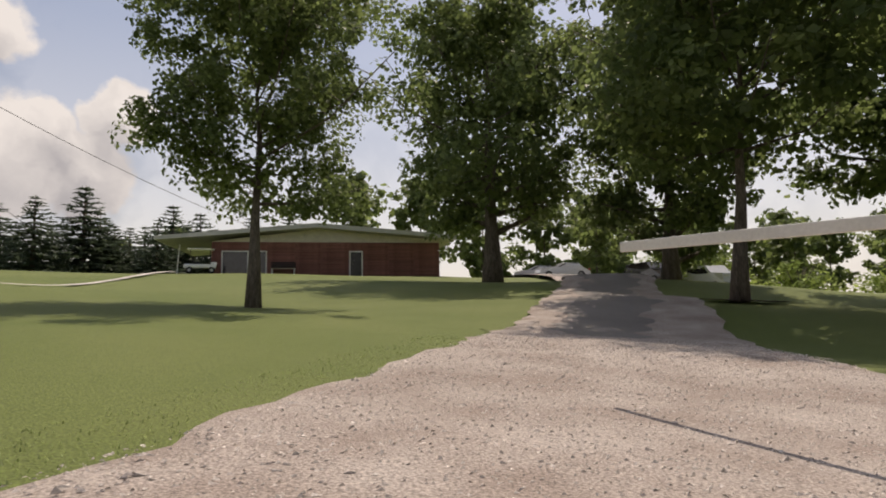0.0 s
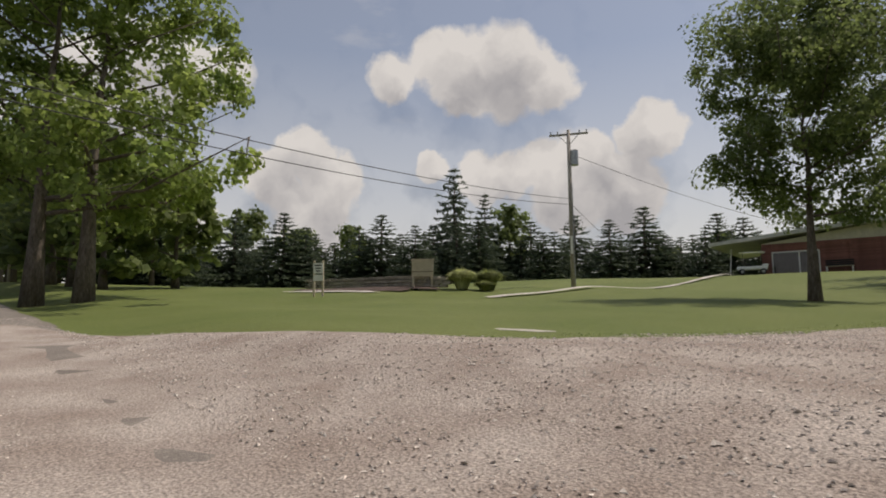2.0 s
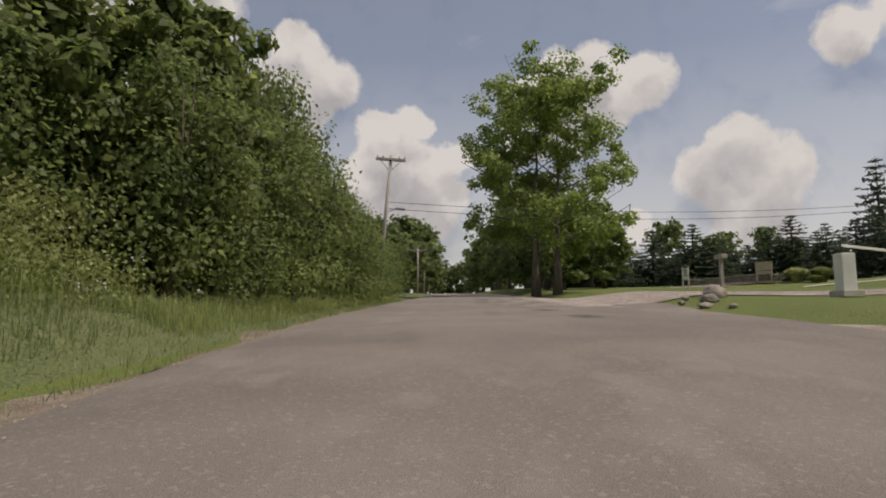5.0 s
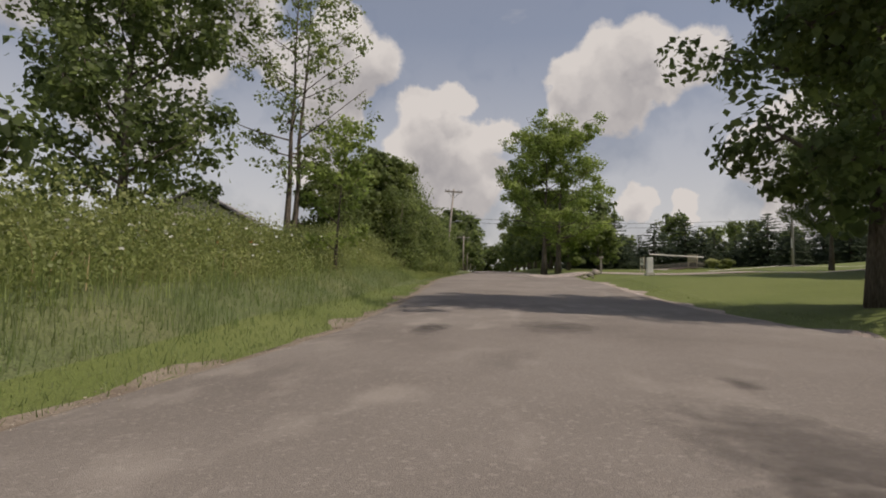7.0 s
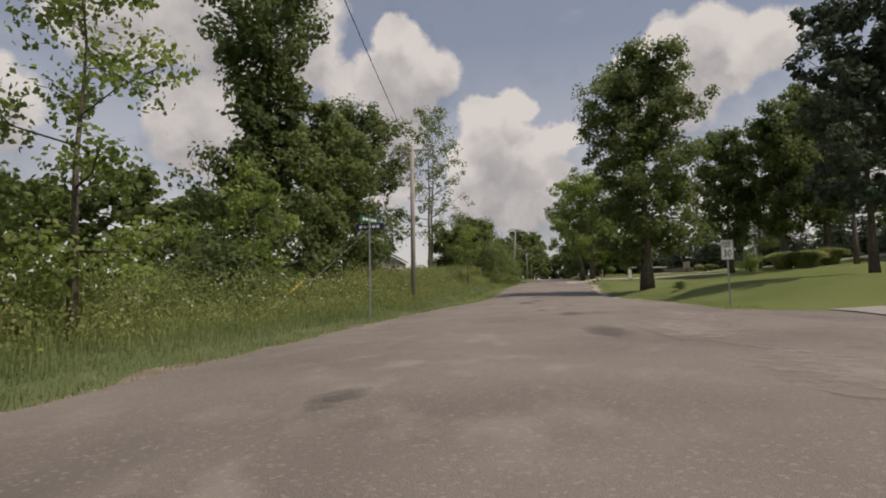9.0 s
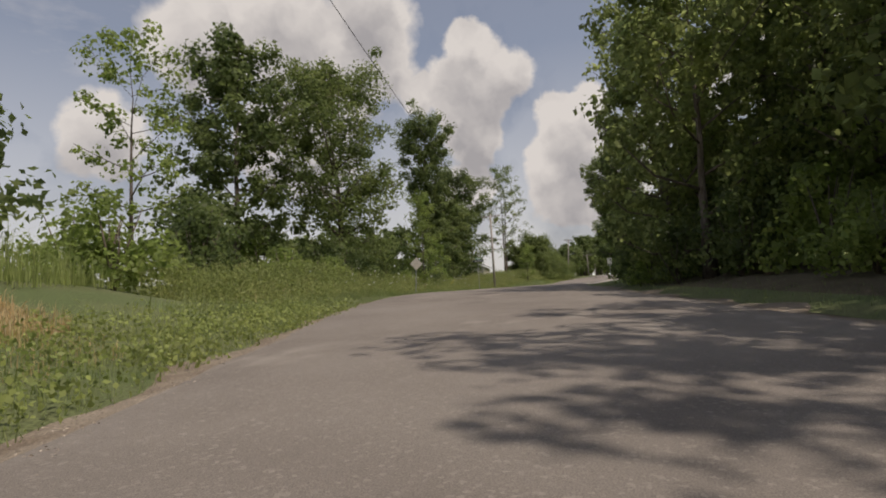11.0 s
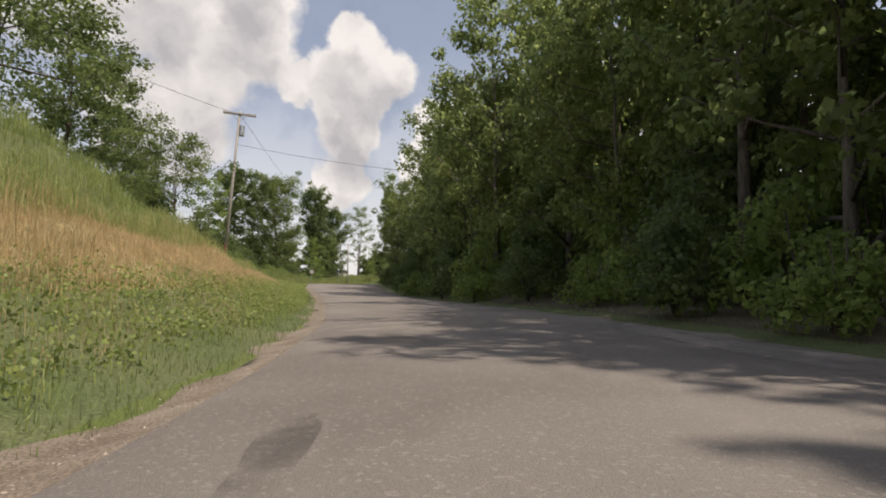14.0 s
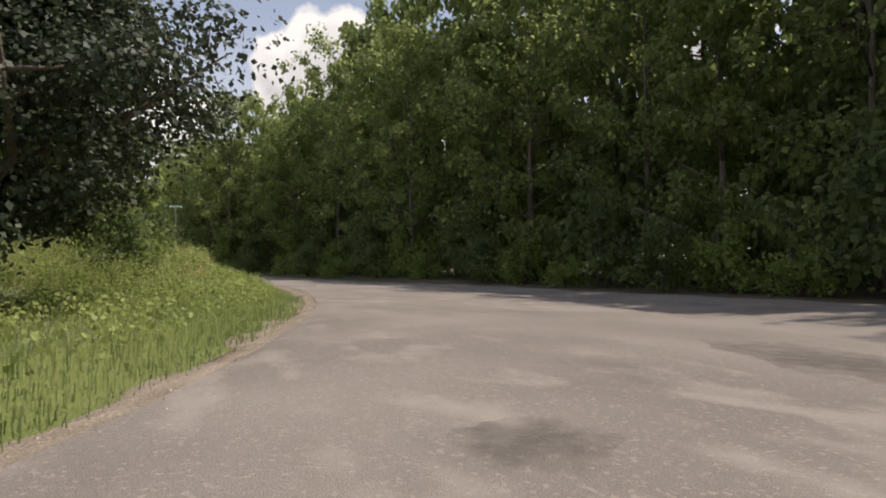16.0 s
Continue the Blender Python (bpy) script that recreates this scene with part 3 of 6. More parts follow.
# ---- trees ----
def leaves_at(centres, spread, count, size, rnd, flat=0.8, droop=0.0):
    """Leaf faces over the outsides of clumps, mostly facing outwards: an array (n, 4, 3)."""
    c = np.repeat(np.asarray(centres, float), count, axis=0)
    k = len(c)
    out = rnd.normal(size=(k, 3))
    out /= np.maximum(np.linalg.norm(out, axis=1, keepdims=True), 1e-6)
    off = out * rnd.random((k, 1)) ** 0.38
    off[:, 2] *= flat
    p = c + off * np.repeat(np.broadcast_to(np.asarray(spread, float).reshape(-1, 1), (len(centres), 1)), count, axis=0)
    face = out * 0.8 + np.array([0, 0, 0.35]) + rnd.normal(size=(k, 3)) * 0.45
    a = np.cross(face, rnd.normal(size=(k, 3)))
    a[:, 2] -= droop
    a /= np.maximum(np.linalg.norm(a, axis=1, keepdims=True), 1e-6)
    b = np.cross(a, face)
    b /= np.maximum(np.linalg.norm(b, axis=1, keepdims=True), 1e-6)
    s = size * rnd.uniform(0.6, 1.35, (k, 1))
    w = s * 0.42
    bend = np.cross(a, b) * s * rnd.uniform(-0.2, 0.2, (k, 1))
    return np.stack([p - a * s * 0.55, p + b * w - a * s * 0.08 + bend, p + a * s * 0.55, p - b * w - a * s * 0.08 + bend], 1)


def make_tree(name, h, radius, trunk_r, base, seed, leaf_mat, limbs=14, clumps=5, per=26, size=0.3, lean=0.0, shape="round",
              trunks=1, spread=1.0, shell=0.35, dense=True, extra=()):
    """A broadleaf tree at the origin: trunk with limbs, and a crown of leaves in clumps."""
    rnd = np.random.default_rng(seed)
    root = empty(name)
    wood, centres, sp, heart = [], [], [], []
    for tk in range(trunks):
        ox, oy = (0, 0) if trunks == 1 else ((tk - 0.5) * 1.7, rnd.uniform(-0.3, 0.3))
        pts, rad = [], []
        n = 9
        tilt = rnd.normal(size=2) * 0.02 + np.array([lean, 0])
        for i in range(n):
            f = i / (n - 1)
            wob = rnd.normal(size=2) * 0.07 * h / 10 * f
            pts.append((ox + tilt[0] * f * h + wob[0], oy + tilt[1] * f * h + wob[1], f * h * 0.93 - (0.25 if i == 0 else 0)))
            rad.append(trunk_r * (1.45 if i == 0 else max(0.03, (1 - f) ** 1.25)) if i != 1 else trunk_r * 0.97)
        wood.append(tube(pts, rad, 10))
        P = np.array(pts)
        for j in range(limbs + (len(extra) if tk == 0 else 0)):
            f = base + (0.96 - base) * ((j + rnd.random()) / limbs) ** 0.85
            p0 = np.array([np.interp(f * h * 0.93, P[:, 2], P[:, 0]), np.interp(f * h * 0.93, P[:, 2], P[:, 1]), f * h * 0.93])
            g = (f - base) / (1 - base)
            if shape == "round":
                reach = radius * math.sqrt(max(0.06, 1 - (1.55 * (g - 0.36)) ** 2))
            elif shape == "column":
                reach = radius * (0.75 + 0.3 * math.sin(7 * g + seed)) * (1.0 if g < 0.75 else 1.0 - 0.6 * (g - 0.75) / 0.25)
            else:
                reach = radius * (1.05 - 0.75 * g)
            az = j * 2.4 + rnd.uniform(-0.5, 0.5)
            reach *= rnd.uniform(0.75, 1.05) * (0.94 + 0.2 * math.sin(2 * az + seed) * math.sin(6.5 * g + 2.1 * seed))
            rise = rnd.uniform(0.15, 0.6) + 0.5 * g
            if j >= limbs:
                f, az, reach, rise = extra[j - limbs]
                p0 = np.array([np.interp(f * h * 0.93, P[:, 2], P[:, 0]), np.interp(f * h * 0.93, P[:, 2], P[:, 1]), f * h * 0.93])
            d = np.array([math.cos(az), math.sin(az), rise])
            tip = p0 + d * reach
            tip[2] = min(tip[2], h * 1.0)
            mid = p0 + d * reach * 0.5 + np.array([0, 0, -0.06 * reach]) + rnd.normal(size=3) * 0.08 * reach
            r0 = trunk_r * max(0.08, (1 - f) ** 1.2) * 0.5
            wood.append(tube([p0, mid, tip], [r0, r0 * 0.6, 0.015], 5))
            if dense:
                heart.append(p0 + (mid - p0) * rnd.uniform(0.3, 1.3) + rnd.normal(size=3) * 0.1 * reach)
            for c in range(clumps):
                u = shell + (1.02 - shell) * (c + rnd.random()) / clumps
                q = (1 - u) ** 2 * p0 + 2 * u * (1 - u) * mid + u * u * tip
                side = np.array([-d[1], d[0], 0]) * rnd.uniform(-0.5, 0.5) * reach * 0.85 + np.array([0, 0, rnd.uniform(-0.28, 0.25) * reach * 0.6])
                e = q + side
                if c % 2:
                    wood.append(tube([q, (q + e) / 2 + rnd.normal(size=3) * 0.05, e], [r0 * 0.35, r0 * 0.22, 0.01], 4))
                centres.append(e)
                sp.append(spread * rnd.uniform(0.5, 1.2) * max(0.5, radius * 0.21))
    v, f = join(wood)
    link_mesh("trunk", v, f, M_bark, root, smooth=True)
    faces = leaves_at(centres, sp, per, size, rnd)
    if dense:
        faces = np.concatenate([faces, leaves_at(heart, radius * 0.2, max(14, int(per * 0.8)), size * 1.45, rnd)])
    me = quads_mesh("crown", faces, leaf_mat)
    crown = new("crown", me)
    crown.parent = root
    return root


def make_spruce(name, h, radius, seed, mat=None, rows=26, gap=0.0):
    rnd = np.random.default_rng(seed)
    root = empty(name)
    wood = [tube([(0, 0, -0.2), (0, 0, h * 0.5), (0.05, 0, h)], [h * 0.016, h * 0.009, 0.01], 7)]
    quads = []
    for i in range(rows):
        f = 0.06 + 0.93 * (i + rnd.random() * 0.5) / rows
        z = f * h
        n = max(4, int(11 * (1 - f) + 4))
        for k in range(n):
            if rnd.random() < gap:
                continue
            az = 2 * math.pi * (k + rnd.random() * 0.8) / n
            r = radius * (1 - f) ** 0.85 * rnd.uniform(0.65, 1.15) + 0.12
            d = np.array([math.cos(az), math.sin(az), 0])
            tip = np.array([0, 0, z]) + d * r + np.array([0, 0, (-0.32 if f < 0.7 else 0.15) * r])
            p0 = np.array([0, 0, z])
            m = max(3, int(r * 3.8))
            for u in np.linspace(0.12, 1.0, m):
                c = p0 + (tip - p0) * u + np.array([0, 0, -0.25 * r * u * (1 - u)])
                for q in range(3):
                    a = d * rnd.uniform(0.2, 0.8) + rnd.normal(size=3) * 0.6
                    a /= np.linalg.norm(a)
                    b = np.cross(a, rnd.normal(size=3))
                    b /= np.linalg.norm(b)
                    s = rnd.uniform(0.5, 1.0) * (0.5 + 0.08 * radius)
                    quads.append([c - a * s * 0.4, c + b * s * 0.2, c + a * s * 0.75, c - b * s * 0.2])
    v, f = join(wood)
    link_mesh("trunk", v, f, M_bark, root, smooth=True)
    crown = new("crown", quads_mesh("crown", np.array(quads), mat or M_needle))
    crown.parent = root
    return root


def make_bush(name, radius, h, seed, mat, clumps=26, per=40, size=0.2, stems=6):
    rnd = np.random.default_rng(seed)
    root = empty(name)
    wood, centres = [], []
    for j in range(stems):
        az = j * 2.4 + rnd.random()
        tip = np.array([math.cos(az) * radius * 0.6 * rnd.random(), math.sin(az) * radius * 0.6 * rnd.random(), h * rnd.uniform(0.6, 0.9)])
        wood.append(tube([(0, 0, -0.1), tip * 0.5 + rnd.normal(size=3) * 0.1, tip], [0.05, 0.035, 0.01], 5))
    for j in range(clumps):
        az, u, w = rnd.random() * 6.283, rnd.random() ** 0.5, rnd.random()
        prof = math.sqrt(max(0.05, 1 - (w * 1.0) ** 2.2))
        centres.append((math.cos(az) * radius * u * prof * 0.85, math.sin(az) * radius * u * prof * 0.85, h * (0.08 + 0.85 * w)))
    v, f = join(wood)
    link_mesh("stem", v, f, M_bark, root, smooth=True)
    faces = np.concatenate([leaves_at(centres, radius * 0.3, per, size, rnd), leaves_at(np.array(centres[::2]) * (0.6, 0.6, 0.85), radius * 0.3, per // 3, size * 1.6, rnd)])
    crown = new("foliage", quads_mesh("foliage", faces, mat))
    crown.parent = root
    return root


def place(src, x, y, turn=0.0, scale=1.0, sz=None, dz=0.0, label="", group=""):
    """A copy of a thing standing on the land."""
    src.scale = (scale, scale, sz or scale)
    ob = copy_thing(src, pose(x, y, gz(x, y) + dz, 0, 0, turn))
    src.scale = (1, 1, 1)
    ob.scale = (scale, scale, sz or scale)
    if label:
        ob["label"] = label
    if group:
        ob["group"] = group
    return ob


def put(ob, x, y, turn=0.0, dz=0.0):
    ob.matrix_world = pose(x, y, gz(x, y) + dz, 0, 0, turn)
    return ob


# lone trees of the lawn and the roadside
t = put(make_tree("lawn_tree", 11.9, 4.7, 0.20, 0.28, 21, M_leaf_dark, limbs=32, clumps=9, per=130, size=0.145, spread=0.8), -2.65, 18.9)
tagged(t, "young oak with a full green crown casting shade on the lawn", "tree")
t = put(make_tree("oak_tree", 19, 7.8, 0.55, 0.16, 12, M_leaf_dark, limbs=36, clumps=8, per=90, size=0.32), 5.6, 38.8)
tagged(t, "large dark oak beside the gravel drive", "tree")
t = put(make_tree("oak_tree", 15, 6.4, 0.25, 0.34, 13, M_leaf_dark, limbs=34, clumps=7, per=95, size=0.27), 13.4, 21.6)
tagged(t, "dark oak with a ring of mulch at its foot", "tree")
t = put(make_tree("oak_tree", 16, 5.6, 0.42, 0.04, 14, M_leaf_dark, limbs=34, clumps=7, per=80, size=0.31), 15.6, 35.0)
tagged(t, "dark oak beside the parked cars", "tree")
t = put(make_tree("oak_tree", 15, 6.0, 0.36, 0.32, 15, M_leaf_dark, limbs=30, clumps=7, per=70, size=0.32), 25.0, 29.0)
tagged(t, "dark oak on the sloping lawn", "tree")
t = put(make_tree("roadside_tree", 18.4, 6.8, 0.31, 0.17, 16, M_leaf_light, dense=False, limbs=17, clumps=8, per=120, size=0.25, trunks=2, shape="round", spread=0.8, shell=0.25,
                  extra=((0.24, -0.65, 8.6, 0.25), (0.3, -0.5, 7.4, 0.35), (0.62, 2.5, 7.6, 0.2), (0.34, 2.9, 6.6, 0.1), (0.75, 1.2, 5.6, 0.9), (0.78, -2.0, 5.2, 1.0))), -21.3, -3.7, 82)
tagged(t, "tall green maple with two trunks beside the road", "tree")
t = put(make_tree("roadside_oak", 19.2, 5.0, 0.42, 0.2, 17, M_leaf_dark, limbs=36, clumps=8, per=120, size=0.22, spread=0.95, extra=((0.2, -1.2, 3.6, 0.1), (0.2, 2.0, 4.2, 0.15), (0.24, 0.6, 5.0, 0.1))), 37.0, -0.3)
tagged(t, "tall oak with open limbs at the road's edge", "tree")
for k, (x, y, h, r) in enumerate(((20.0, 9.8, 15.0, 4.0), (24.0, 13.5, 15.5, 3.8), (22.0, 18.0, 18.0, 4.0))):
    t = put(make_tree("lawn_oak", h, r, 0.28, 0.2, 31 + k, M_leaf_dark, limbs=32, clumps=7, per=80, size=0.24), x, y)
    tagged(t, "dark dense oak shading the lawn beside the road", "tree")
# far side of the road
t = put(make_tree("slender_tree", 22, 4.4, 0.2, 0.22, 18, M_leaf, limbs=20, clumps=5, per=32, size=0.21, trunks=2, spread=0.85, dense=False), 17.0, -22.5)
tagged(t, "slender open tree with two thin trunks", "tree")

# the spruce belt behind the lawn
spruces = [make_spruce("spruce_tree", 17, 4.2, 31, rows=18), make_spruce("spruce_tree", 15, 3.6, 32, rows=16, gap=0.08), make_spruce("spruce_tree", 19, 4.6, 33, rows=20)]
for s in spruces:
    tagged(s, "dark green spruce in a long row behind the lawn", "tree", group="spruce belt")


# ---- woods and belts ----
rs = random.Random(9)
k = 0
for az, d, hh in [(14 + 1.12 * i, rs.uniform(76, 96), rs.uniform(0.36, 0.62)) for i in range(66)]:
    a = radians(az)
    place(spruces[k % 3], 3 - math.sin(a) * d, math.cos(a) * d, rs.uniform(0, 360), hh * 2.3, hh)
    k += 1
put(spruces[0], -66.5, 54, 20).scale = (1.5, 1.5, 1.15)
put(spruces[1], -71, 56).scale = (1.1, 1.1, 0.85)
put(spruces[2], -62.5, 57).scale = (1.0, 1.0, 0.78)

wood_a = make_tree("woodland_tree", 17, 5.0, 0.22, 0.05, 41, M_leaf_wood, limbs=26, clumps=6, per=56, size=0.26, dense=False, spread=0.9)
wood_b = make_tree("woodland_tree", 20, 5.4, 0.26, 0.1, 42, M_leaf_wood, limbs=22, clumps=6, per=66, size=0.26, spread=0.95, dense=False)
wood_c = make_tree("woodland_tree", 15, 4.4, 0.2, 0.04, 43, M_leaf_wood, limbs=24, clumps=6, per=54, size=0.26, shape="cone", dense=False, spread=0.9)
mid_a = make_tree("woodland_tree", 18, 5.4, 0.24, 0.06, 49, M_leaf, limbs=22, clumps=6, per=22, size=0.46)
mid_b = make_tree("woodland_tree", 16, 5.0, 0.24, 0.05, 50, M_leaf_wood, limbs=22, clumps=6, per=22, size=0.44)
far_a = make_tree("far_tree", 16, 5.5, 0.3, 0.1, 46, M_leaf_dark, limbs=16, clumps=5, per=15, size=0.9, spread=1.2)
far_b = make_tree("far_tree", 13, 4.8, 0.3, 0.08, 47, M_leaf, limbs=15, clumps=5, per=14, size=0.85, spread=1.2)
bush_a = make_bush("woodland_shrub", 2.4, 3.6, 44, M_leaf_dark, clumps=34, per=42, size=0.185)
bush_b = make_bush("woodland_shrub", 2.0, 2.6, 45, M_leaf_light, clumps=30, per=42, size=0.16)
for o in (wood_a, wood_b, wood_c, mid_a, mid_b):
    tagged(o, "tall leafy tree in the dense roadside wood", "tree", group="roadside wood")
for o in (far_a, far_b):
    tagged(o, "distant leafy tree beyond the lawn and road", "tree", group="distant trees")
for o in (bush_a, bush_b):
    tagged(o, "dense leafy shrub at the wood's edge", "shrub", group="wood edge shrubs")
woods = [wood_a, wood_b, wood_c]
shrubs = [bush_a, bush_b]
put(wood_a, *at_side(240, 20)), put(wood_b, *at_side(236, 25)), put(wood_c, *at_side(87.5, 12.5))
put(mid_a, *at_side(243, 28)), put(mid_b, *at_side(237, 31))
put(bush_a, *at_side(87.0, 8.2)), put(bush_b, *at_side(92, 7.0))
for px, s, k, j in ((85.6, 8.6, .5, 0), (88.2, 6.9, .5, 0), (90.2, 6.2, .5, 0), (94.2, 5.9, .55, 0), (96.6, 5.9, .55, 1), (99.0, 6.2, .6, 0), (91.6, 8.4, .9, 0), (96, 8.4, .95, 0)):
    place(shrubs[j], *at_side(px, s), 61 * px, k, k * 1.1)
for px, s, k, j in ((90.6, 7.9, .75, 0), (94.8, 7.2, .82, 2), (98.6, 7.3, .8, 0), (87.2, 9.6, .7, 0), (99.5, 13, .8, 1), (93, 13.5, .9, 0), (89.5, 15, 1, 1), (240, 24, 1, 2), (246, 20, 1, 0), (232, 30, 1, 1), (224, 34, 1, 0), (216, 36, 1.1, 2), (252, 14, 1, 1)):
    place(woods[j], *at_side(px, s), 50 * px, k, k * 1.1)
for px in range(150, 250, 12):
    place((far_a, far_b)[px % 2], *at_side(px, 36 + (px * 7) % 6), 31 * px, 0.9, 0.95)
for az, d in ((121, 62), (124.5, 56), (128, 60), (131, 54), (134.5, 58), (138, 52), (141.5, 56), (145, 50), (149, 54), (153, 50)):
    place((far_b, far_a)[int(az) % 2], 86 - math.sin(radians(az)) * d, -5 + math.cos(radians(az)) * d, 40 * az, 0.72, 0.62)
for px, s, k in ((-34, -10, .5), (-41, -11.5, .55), (-49, -10, .6), (-58, -12, .62), (-68, -11, .6), (-80, -12, .65), (-37, -17, .6), (-26, -14.5, .52), (-33, 9.5, .62), (-38, 8.6, .7), (-44, 8.2, .75), (-35, 14, .6), (-52, 9, .85), (-62, 9.5, .9), (-74, -9, .8), (-110, -8, .95), (-112, 8.5, .95), (-135, 8, 1.0), (-138, -8, 1.0), (-165, 8, 1.0), (-170, -7.5, 1.0), (-250, -7, 1.1), (-256, -2, 1.0), (-252, 3, 1.1), (-248, 8, 1.1), (-95, -11, .6)):
    place((far_a, far_b)[px % 2], *at_side(px, s), 31 * px, k * 1.2, k)
put(far_a, -140, 62), put(far_b, -132, 75)
# wood on the lawn side past the side drive
x, i = 89.0, 0
while x < 234:
    off = float(np.interp(x, [105, 122, 141, 149, 156, 163, 171, 180, 190, 198, 208, 230], [0.0, -2.2, -1.8, -0.3, -0.3, -1.2, -1.0, 0.6, 2.0, 3.4, 5.6, 9.5]))
    for s, step in ((11.6, 0) if x > 103 else (19.0, 0), (16.5, 2.4), (23, 1.0)):
        px, py = at_side(x + step + rs.uniform(-1, 1), s + off + rs.uniform(-1, 1.2))
        place(woods[(i + int(s)) % 3] if s < 12 else (mid_a, mid_b)[i % 2] if s < 20 else (far_a, far_b)[i % 2], px, py, rs.uniform(0, 360), k := rs.uniform(0.88, 1.15), k * (1.15 if s < 12 else 1.75 if x > 145 else 1.5) if x > 130 else k)
    for q in range(4):
        px, py = at_side(x + q * 2.0 + rs.uniform(-.6, .6), (6.9 if 118 < x < 170 else 7.4, 9.0, 13.0, 18.0)[q] + off + rs.uniform(-.3, .6))
        k = (0.75, 1.05, 1.7, 2.3)[q] * rs.uniform(0.85, 1.15)
        place(shrubs[(i + q) % 2], px, py, rs.uniform(0, 360), k, k * (1.0, 1.2, 1.5, 1.3)[q])
    x += 6.0
    i += 1
# far trees along the upper road, behind the lawn, and round the parked cars
for i in range(40):
    px = rs.uniform(-230, -50)
    s = (-1 if i % 2 else 1) * rs.uniform(8, 24)
    place((far_a, far_b)[i % 2], *at_side(px, s), rs.uniform(0, 360), rs.uniform(0.55, 0.95))
for px, py, k in ((-2, 76, .9), (6, 82, 1.0), (14, 80, .8), (22, 84, 1.0), (30, 72, .75), (40, 70, .7), (48, 62, .7), (18, 66, .6), (55, 55, .8), (-12, 80, 1.0), (33, 62, .55), (62, 46, .7), (26, 60, .55), (38, 58, .5), (44, 52, .5), (22, 74, .7), (24, 52, .5), (29, 47, .45), (35, 45, .45), (41, 42, .45), (17, 61, .55)):
    place((far_a, far_b)[int(px) % 2], px, py, rs.uniform(0, 360), k)
for px, py, k in ((-45, 80, .5), (-38, 84, .55), (-30, 86, .5), (-95, 40, .8), (-88, 47, .7), (-105, 22, .7), (-62, 62, .8), (-100, 33, .9)):
    place((far_a, far_b)[int(px) % 2], px, py, rs.uniform(0, 360), k)
for px, py, k in ((19, 47, 1.0), (23, 48, 1.1), (27, 43, 1.0), (32, 40, 1.1), (37, 38, 1.0), (42, 36, 1.1), (47, 34, 1.0)):
    place(bush_b, px, py, 40 * px, k * 1.5, k, label="leafy shrub behind the parked cars", group="undergrowth shrubs")
# far side of the road: hedge, tall trees, undergrowth
hedge_src = make_bush("hedge_bush", 2.7, 5.4, 48, M_leaf, clumps=70, per=80, size=0.13, stems=9)
tagged(hedge_src, "tall dense green hedge bush beside the road", "bush", group="hedge bushes")
put(hedge_src, *at_side(9.6, -7.3))
for px, s, k, kz in ((14.2, -8.6, 0.9, 1.0), (5, -7.8, 1.0, 1.05), (0.5, -8.0, 1.0, 0.95), (-4, -8.4, 1.0, 1.0), (-9, -8.6, 1.0, .9), (-14, -9, 1.0, .85), (12, -12.0, 1.2, 1.35), (3, -12.5, 1.2, 1.9), (-1, -11, 1.0, 1.5), (-5, -12.5, 1.2, 1.2), (-20, -9.5, 1.1, .9), (7.5, -11.5, 1.1, 1.2), (-27, -10, 1.1, .9), (8.5, -9.5, .9, 1.0), (2.5, -9.3, .9, 1.15), (16.5, -10.5, .9, .9), (-5.5, -7.1, .66, .72), (-2.2, -7.3, .7, .85), (-10, -7.4, .75, .7), (-15, -7.6, .8, .75), (-21, -7.8, .8, .7), (13.0, -8.2, .75, .7), (3.6, -9.2, 1.15, 1.7), (7.4, -9.4, 1.05, 1.55), (-0.6, -9.6, 1.1, 1.55)):
    place(hedge_src, *at_side(px, s + (0.9 if s > -9 else 0.3)), rs.uniform(0, 360), k, kz)


def lone(name, x, y, label, **kw):
    return tagged(put(make_tree(name, **kw), x, y), label, "tree")


lone("dark_tree", 23.0, -29.5, "large dark leafy tree above the weeds", h=20, radius=6.6, trunk_r=0.3, base=0.08, seed=51, leaf_mat=M_leaf_dark, limbs=34, clumps=7, per=70, size=0.31)
lone("column_tree", 60.6, -19.8, "tall narrow ivy-clad tree", h=21, radius=4.2, trunk_r=0.3, base=0.04, seed=52, leaf_mat=M_leaf_dark, limbs=50, clumps=6, per=70, size=0.23, shape="column")
lone("vine_tree", 56.0, -18.8, "leafy tree wrapped in vines", h=10.5, radius=3.0, trunk_r=0.2, base=0.05, seed=53, leaf_mat=M_leaf, limbs=26, clumps=5, per=64, size=0.22, shape="column")
lone("vine_tree", 50.0, -20.0, "leafy tree wrapped in vines", h=11, radius=3.4, trunk_r=0.2, base=0.05, seed=54, leaf_mat=M_leaf_dark, limbs=26, clumps=5, per=64, size=0.23)
lone("broad_tree", 81.0, -18.6, "tall broad green tree above the undergrowth", h=19, radius=5.6, trunk_r=0.34, base=0.08, seed=55, leaf_mat=M_leaf, limbs=40, clumps=8, per=85, size=0.21)
lone("broad_tree", 88.5, -23.0, "tall green tree above the undergrowth", h=18, radius=5.2, trunk_r=0.3, base=0.08, seed=56, leaf_mat=M_leaf_dark, limbs=30, clumps=6, per=66, size=0.3)
lone("sapling", 98.0, -22.0, "pale open tree with bare twigs", h=15, radius=3.4, trunk_r=0.16, base=0.2, seed=57, leaf_mat=M_leaf_light, limbs=20, clumps=4, per=30, size=0.24, dense=False)
